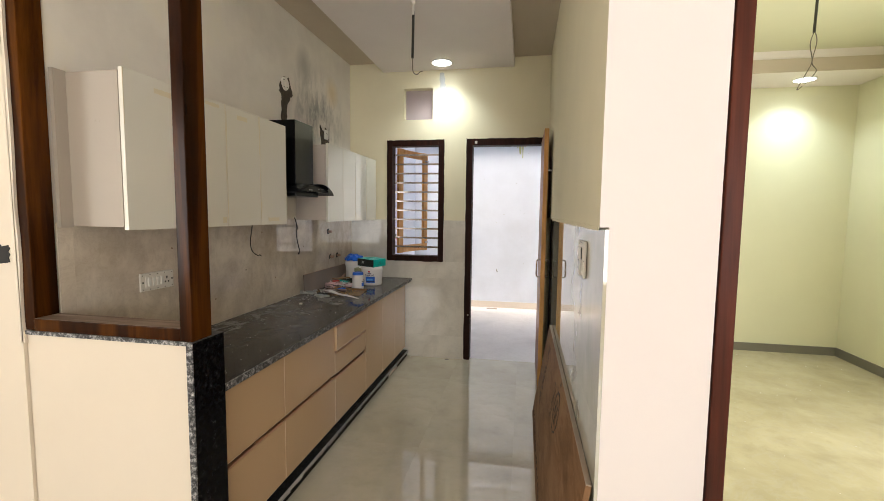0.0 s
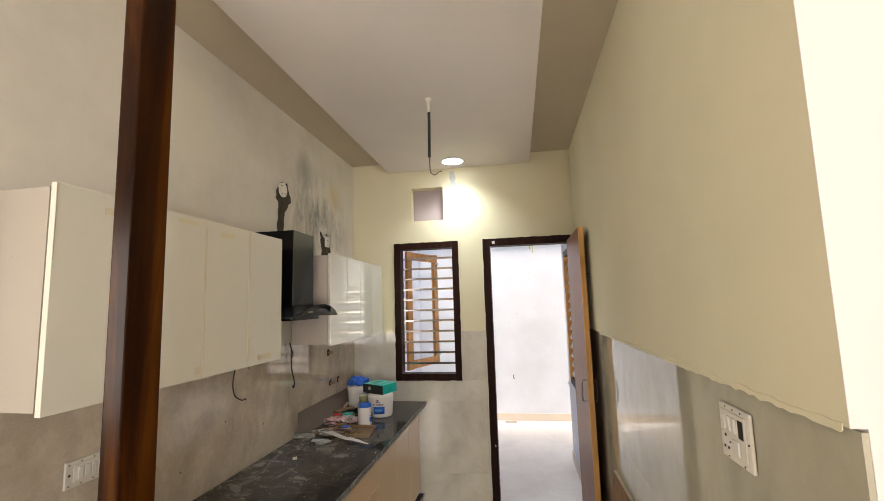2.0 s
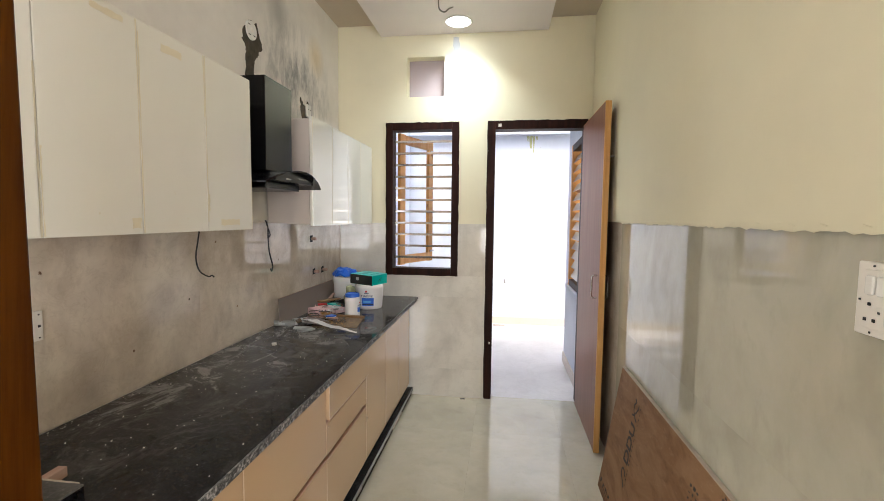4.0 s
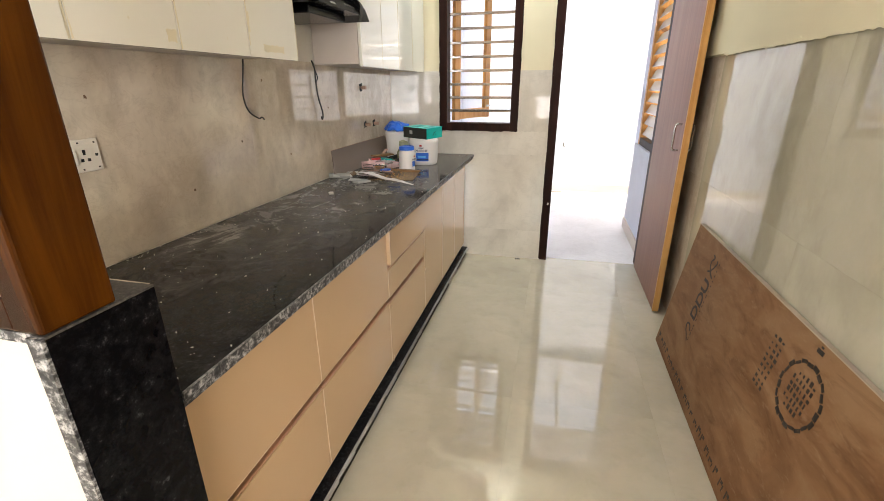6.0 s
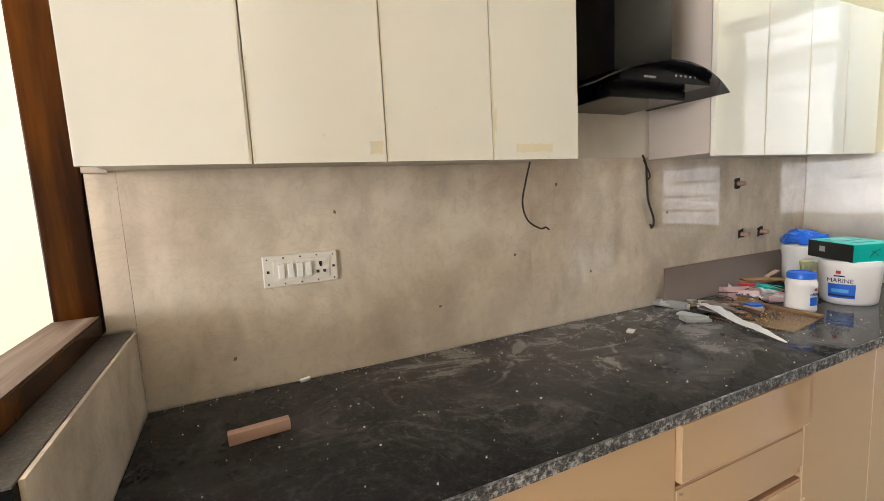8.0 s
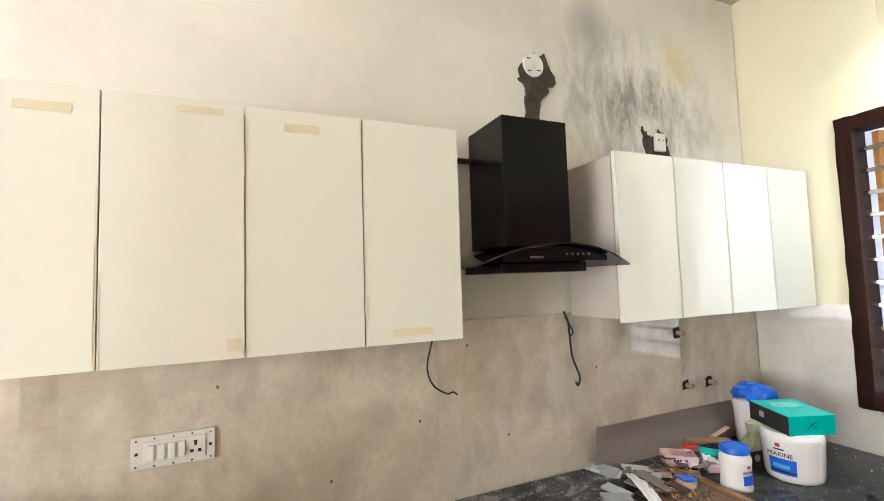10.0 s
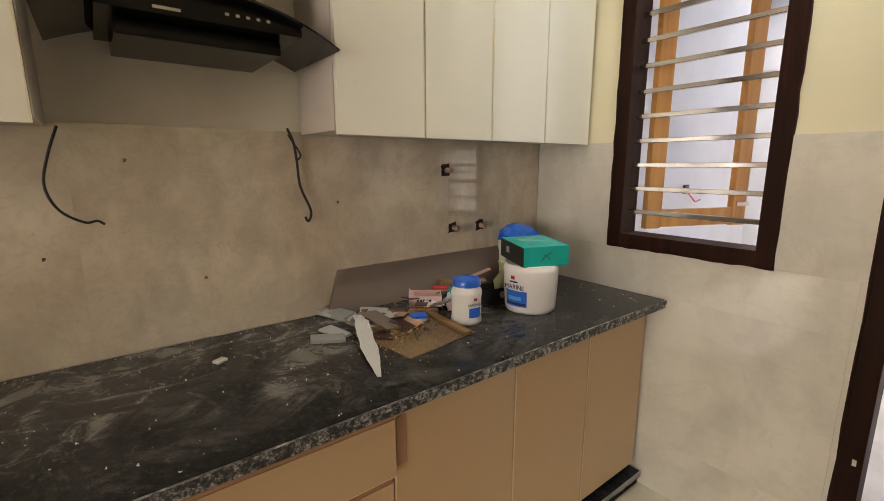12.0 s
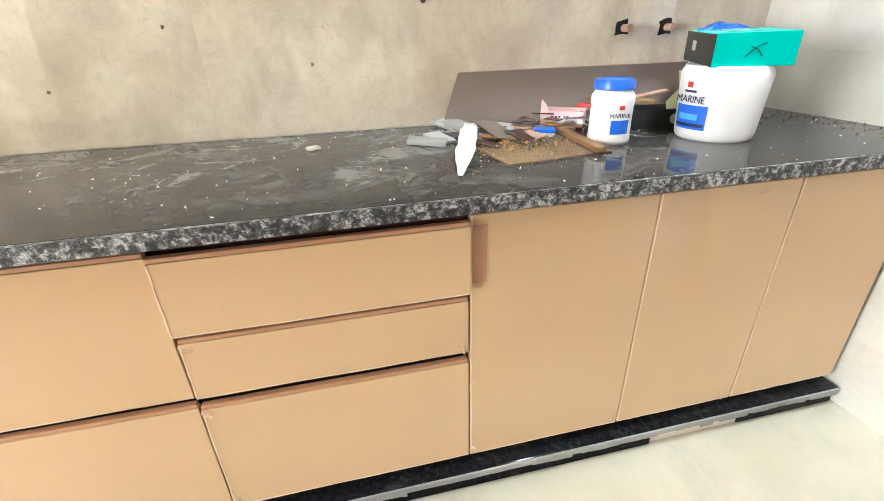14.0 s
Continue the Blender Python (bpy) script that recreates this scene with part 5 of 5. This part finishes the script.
bm = bmesh.new()
p0, p1 = Vector((-1.44, 3.425, Z0 + 0.03)), Vector((-1.065, 3.292, Z0 + 0.0025))
side = (p1 - p0).cross(Vector((0, 0, 1))).normalized()
top, low = [], []
for i in range(19):
    u = i / 18
    w = 0.006 + 0.017 * math.sin(math.pi * min(1.0, 0.15 + u * 0.85)) + 0.005 * noise.noise(Vector((u * 9, 0.3, 0)))
    row = []
    for j in range(6):
        q = p0.lerp(p1, u) + side * w * (j / 2.5 - 1)
        q.z += 0.012 * abs(noise.noise(Vector((u * 7, j * 0.9, 4.2)))) * (1.1 - u) + 0.012 * (1 - u) * math.sin(u * 6.0) ** 2
        row.append(q)
    top.append([bm.verts.new(q) for q in row])
    low.append([bm.verts.new(q - Vector((0, 0, 0.0012))) for q in row])
for i in range(18):
    for j in range(5):
        bm.faces.new((top[i][j], top[i + 1][j], top[i + 1][j + 1], top[i][j + 1]))
        bm.faces.new((low[i][j], low[i][j + 1], low[i + 1][j + 1], low[i + 1][j]))
rim = [(i, 0) for i in range(18)] + [(18, j) for j in range(5)] + [(i, 5) for i in range(18, 0, -1)] + [(0, j) for j in range(5, 0, -1)]
for (a, b), (c, d) in zip(rim, rim[1:] + rim[:1]):
    bm.faces.new((top[a][b], low[a][b], low[c][d], top[c][d]))
solid("plastic_sheet", bm, M_PAPER, "crumpled white plastic strip reaching towards the worktop edge", "plastic sheet")
item("tile_offcut", (-0.065, -0.03, 0, 0.055, 0.032, 0.016), pose(-1.545, 3.40, Z0 + 0.003, 3, 5, 28), M_GREYBIT, "chunky grey dusty tile offcut at the wall", "tile offcut", group=G)
item("tile_offcut", (-0.05, -0.022, 0, 0.05, 0.024, 0.012), pose(-1.36, 3.285, Z0 + 0.002, 2, 4, 70), M_GREYBIT, "chunky grey dusty tile offcut under the white strip", "tile offcut", group=G)
item("laminate_piece", (-0.075, -0.035, 0, 0.06, 0.04, 0.003), pose(-1.36, 3.47, Z0 + 0.022, -8, 10, 12), M_GREYCARD, "dark grey-brown laminate piece propped on offcuts", "offcut", 0.0005)
solid("plastic_sheet", placed(grid_sheet(0.09, 0.05, 6, 4, 0.001, 5, 0.035), pose(-1.40, 3.70, Z0 + 0.004, 0, 4, 80)), M_PAPER, "small clear wrapper before the pink carton", "plastic sheet")


def open_carton(name, m, w, d, h, mat, inner, label):
    c = thing(name, (m.translation.x, m.translation.y, CTR), label, "carton")
    t = 0.0018
    part("base", placed(boxes((-w / 2, -d / 2, 0, w / 2, d / 2, t)), m), inner, c)
    for s in ((-w / 2, -d / 2, t, w / 2, -d / 2 + t, h), (-w / 2, d / 2 - t, t, w / 2, d / 2, h), (-w / 2, -d / 2 + t, t, -w / 2 + t, d / 2 - t, h), (w / 2 - t, -d / 2 + t, t, w / 2, d / 2 - t, h)):
        part("side", placed(boxes(s), m), mat, c)
    return c


mc = pose(-1.465, 3.715, Z0 + 0.004, 0, 0, 55)
pc = open_carton("torn_carton", mc, 0.12, 0.085, 0.042, M_PINK, M_LIP, "torn pinkish white open carton with printed letters")
bm = bmesh.new()
f = [bm.verts.new(p) for p in ((-0.06, -0.0425, 0.042), (-0.035, -0.0425, 0.042), (-0.045, -0.044, 0.062), (-0.058, -0.045, 0.075))]
g = [bm.verts.new(v.co + Vector((0, 0.0015, 0))) for v in f]
bm.faces.new(f)
bm.faces.new(g[::-1])
for i in range(4):
    j = (i + 1) % 4
    bm.faces.new((f[i], g[i], g[j], f[j]))
part("torn_flap", placed(bm, mc), M_PINK, pc)
for i in range(5):
    part("print_bar", placed(boxes((-0.03 + 0.011 * i, -0.0434, 0.022, -0.022 + 0.011 * i, -0.0428, 0.030)), mc), M_NAVY, pc, "dark printed letters")
open_carton("small_carton", pose(-1.36, 3.785, Z0, 0, 0, 60), 0.075, 0.05, 0.035, M_PINK, M_CARDBLACK, "small white and black carton behind the jar")
bc = open_carton("black_carton", pose(-1.375, 3.935, Z0, 0, 0, 82), 0.18, 0.09, 0.052, M_CARDBLACK, M_CARDBLACK, "black open carton with a pale round mark")
bm = bmesh.new()
cyl(bm, (0.05, -0.0453, 0.026), (0.05, -0.046, 0.026), 0.014, 0.014, 18)
part("round_mark", placed(bm, pose(-1.375, 3.935, Z0, 0, 0, 82)), M_STONEBIT, bc)
item("wood_scrap", (-0.10, -0.02, 0, 0.10, 0.02, 0.008), pose(-1.47, 3.90, Z0 + 0.058, 4, 3, 70), M_BROWNSTICK, "brown wood scrap across the black carton", "wood scrap")
item("wood_scrap", (-0.09, -0.012, 0, 0.09, 0.012, 0.010), pose(-1.42, 3.63, Z0 + 0.004, 0, 0, 50), M_SCRAP, "pinkish brown wood strip before the torn carton", "wood scrap")
item("wood_scrap", (-0.07, -0.01, 0, 0.07, 0.01, 0.006), pose(-1.50, 4.02, Z0 + 0.066, 8, -5, 100), M_SCRAP, "thin pinkish strip on top of the black carton", "wood scrap")
item("red_packet", (-0.03, -0.012, 0, 0.03, 0.012, 0.01), pose(-1.48, 3.80, Z0 + 0.046, 5, 0, 40), M_RED, "small crimson packet on the torn carton", "packet")
item("green_packet", (-0.05, -0.03, 0, 0.05, 0.03, 0.012), pose(-1.40, 3.84, Z0 + 0.038, 5, 8, 60), M_TEAL, "small dark teal packet behind the jar", "packet")
bm = bmesh.new()
lathe(bm, (-1.36, 4.045, Z0), [(0.045, 0.0), (0.052, 0.02), (0.05, 0.06), (0.042, 0.10), (0.03, 0.135), (0.012, 0.15)], 20)
lumpy(bm, 0.022, 6, 26)
for v in bm.verts:
    v.co.z = max(v.co.z, Z0)
    v.co.x = min(v.co.x, -1.325)
solid("plastic_bag", bm, M_OLIVE, "crumpled greenish clear plastic bag behind the bucket", "bag")

rnd = random.Random(17)
for q in range(28):
    w, d = rnd.uniform(0.015, 0.05), rnd.uniform(0.008, 0.03)
    x, y = rnd.uniform(-1.50, -1.30), rnd.uniform(3.42, 3.86)
    item("scrap_piece", (-w, -d, 0, w, d, rnd.uniform(0.002, 0.006)), pose(x, y, Z0 + 0.012 + 0.0013 * q * (y > 3.6), rnd.uniform(-14, 14), rnd.uniform(-12, 12), rnd.uniform(0, 180)), rnd.choice((M_SCRAP, M_BROWNSTICK, M_STONEBIT, M_GREYCARD, M_DUSTBROWN, M_PAPER, M_CARDBLACK, M_SLOT)), "small broken scrap in the heap on the worktop", "scrap", 0.0006, "scraps in the clutter heap")
for q, (x, y) in enumerate(((-1.45, 3.60), (-1.40, 3.655))):
    bm = bmesh.new()
    tube(bm, [(x + 0.03 * math.cos(a * 0.9), y + 0.022 * math.sin(a * 0.9), Z0 + 0.012 + 0.0016 * a) for a in range(14)], 0.0022)
    solid("wire_coil", bm, M_LIP if q else M_WIREG, "small coil of wire in the clutter heap", "wire", smooth=True)

for q, (y, z) in enumerate(((2.67, 1.12), (2.05, 1.31), (2.37, 0.98), (3.02, 1.02), (2.86, 1.36), (1.75, 0.93), (3.45, 1.22))):
    solid("tile_chip_mark", ragged([(y - 0.004, z - 0.005), (y - 0.003, z + 0.005), (y + 0.004, z + 0.004), (y + 0.003, z - 0.004)], XW + 0.0004, XW + 0.0016, 0.0015, q, 2), M_DUSTBROWN, "tiny brown chip mark on the glazed tiles", "mark", "chip marks on the tiles")
# scrap block near the dwarf wall
item("wood_block", (-0.012, -0.064, 0, 0.012, 0.064, 0.026), pose(-1.335, 1.79, Z0, 0, 0, 4), M_SCRAP, "small pinkish wood block with a dusty top", "wood block", 0.002)
item("plaster_chip", (-0.006, -0.014, 0, 0.006, 0.014, 0.008), pose(-1.597, 1.925, Z0, 0, 0, 20), M_TUB, "small white plaster chip at the tiled wall", "chip", 0.001)
item("snail_chip", (-0.012, -0.016, 0, 0.012, 0.016, 0.009), pose(-1.40, 3.00, Z0, 0, 0, 30), M_CHIP, "pale round chip on the dusty worktop", "chip", 0.003)


def crumbs(name, seed, n, area, smin, smax, mat, label, z=CTR):
    rnd = random.Random(seed)
    bm = bmesh.new()
    for _ in range(n):
        x, y = area(rnd)
        s = rnd.uniform(smin, smax)
        m = pose(x, y, z + s * 0.3, rnd.uniform(0, 360), rnd.uniform(0, 360), rnd.uniform(0, 360))
        vs = [bm.verts.new(m @ Vector(p)) for p in ((s, 0, 0), (-s * 0.7, s * 0.8, 0), (-s * 0.5, -s * 0.7, 0), (0, 0, s * 0.7))]
        for q in ((0, 1, 2), (0, 3, 1), (1, 3, 2), (2, 3, 0)):
            bm.faces.new([vs[i] for i in q])
    solid(name, bm, mat, label, "debris", "", "stuff")


crumbs("plaster_crumbs", 1, 260, lambda r: (r.uniform(XW + 0.01, -0.955), r.uniform(1.56, 4.47)), 0.0012, 0.0045, M_CHIP, "pale plaster crumbs scattered over the worktop")
crumbs("plaster_crumbs", 12, 160, lambda r: (XW + 0.004 + abs(r.gauss(0, 0.02)), r.uniform(1.56, 4.47)), 0.0012, 0.004, M_CHIP, "pale plaster crumbs along the wall")
crumbs("brown_dirt", 22, 200, lambda r: (min(-0.99, r.gauss(-1.25, 0.18)), 4.485 - abs(r.gauss(0, 0.09))), 0.001, 0.005, M_DUSTBROWN, "brown dirt crumbs in the worktop corner by the tiled end wall")
crumbs("sawdust", 2, 800, lambda r: (r.gauss(-1.24, 0.07), r.gauss(3.50, 0.075)), 0.0008, 0.003, M_SAWDUST, "yellow sawdust and shavings on the thin board", CTR + 0.005)
crumbs("wood_shavings", 3, 50, lambda r: (r.gauss(-1.27, 0.045), r.gauss(3.50, 0.05)), 0.003, 0.008, M_LIP, "yellow wood shavings on the thin board", CTR + 0.007)
crumbs("dark_shavings", 5, 120, lambda r: (r.gauss(-1.28, 0.035), r.gauss(3.52, 0.04)), 0.003, 0.008, M_WIREG, "dark wire bits and shavings on the thin board", CTR + 0.009)
crumbs("floor_crumbs", 4, 180, lambda r: (r.uniform(-0.95, 0.3), r.uniform(0.6, 4.45)), 0.0015, 0.005, M_CHIP, "white crumbs scattered over the kitchen floor", -0.004)
crumbs("floor_crumbs", 6, 120, lambda r: (r.uniform(0.8, 3.4), r.uniform(1.8, 5.4)), 0.002, 0.007, M_CHIP, "white crumbs scattered over the bedroom floor", 0.0)
crumbs("floor_crumbs", 7, 60, lambda r: (r.gauss(-0.62, 0.25), 4.485 - abs(r.gauss(0, 0.012))), 0.002, 0.006, M_CHIP, "white crumbs along the tiled end wall", -0.004)
item("floor_chip", (-0.02, -0.012, 0, 0.02, 0.012, 0.006), pose(-0.56, 4.465, -0.0055, 0, 0, 10), M_HOLE, "small dark chip on the floor at the wall", "chip")


# ---- tiles ----
def tiles(parent, mat, rects, make, name="tile"):
    cache = {}
    for r in rects:
        w, h = round(r[2] - r[0], 4), round(r[3] - r[1], 4)
        if (w, h) not in cache:
            cache[(w, h)] = part(name, make(w, h), mat, parent)
            ob = cache[(w, h)]
        else:
            ob = cache[(w, h)].copy()
            scene.collection.objects.link(ob)
        yield ob, r


def rows_of(a0, a1, z0, z1, w, zs, g=0.0003):
    out = []
    for za, zb in zip(zs, zs[1:]):
        a = a0
        while a < a1 - 0.01:
            b = min(a + w, a1)
            out.append((a + g / 2, za + g / 2, b - g / 2, zb - g / 2))
            a = b
    return out


west, north = bpy.data.objects["wall_west"], bpy.data.objects["wall_north"]
east, flo = bpy.data.objects["wall_east"], bpy.data.objects["floor"]
for ob, r in tiles(west, M_TILE, rows_of(1.541, 4.498, 0, 0, 1.2, (CTR + 0.001, 1.452)), lambda w, h: boxes((0, 0, 0, 0.009, w, h))):
    ob.location = (XW - 0.009, r[0], r[1])
for ob, r in tiles(west, M_TILE, [(YH0 + 0.094, 1.054, 1.5405, 1.4518)], lambda w, h: boxes((0, 0, 0, 0.009, w, h))):
    ob.location = (XW - 0.009, r[0], r[1])
for a0, a1, b0, b1 in ((XW + 0.002, WIN[0] - 0.008, 1.012, 1.436), (XW + 0.002, DOOR[0] - 0.004, 0.0, 1.012), (WIN[2] + 0.006, DOOR[0] - 0.004, 1.012, 1.436)):
    zs = [b0] + [z for z in (0.236, 0.836) if b0 + 0.02 < z < b1 - 0.02] + [b1]
    for ob, r in tiles(north, M_TILE_N, rows_of(a0, a1, 0, 0, 1.2, zs), lambda w, h: boxes((0, 0, 0, w, 0.0095, h))):
        ob.location = (r[0], YF - 0.0025, r[1])
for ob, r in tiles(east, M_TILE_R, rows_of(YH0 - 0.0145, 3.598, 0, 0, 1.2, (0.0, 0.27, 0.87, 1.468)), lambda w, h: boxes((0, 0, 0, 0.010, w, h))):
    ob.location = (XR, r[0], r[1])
for ob, r in tiles(east, M_TILE, rows_of(3.60, 4.495, 0, 0, 1.2, (0.0, 0.27, 0.87, 1.468)), lambda w, h: boxes((0, 0, 0, 0.006, w, h))):
    ob.location = (XR + 0.004, r[0], r[1])
frects = []
for i in range(4):
    for j in range(8):
        frects.append((XW + 0.02 + 0.6 * i - 0.05, -3.28 + 1.2 * j, XW + 0.02 + 0.6 * (i + 1) - 0.0503, min(-3.28 + 1.2 * (j + 1) - 0.0003, 4.556)))
frects = [r for r in frects if r[3] - r[1] > 0.02]
for ob, r in tiles(flo, M_FLOOR, frects, lambda w, h: boxes((0, 0, 0, w, h, 0.006))):
    ob.location = (r[0], r[1], -0.006)
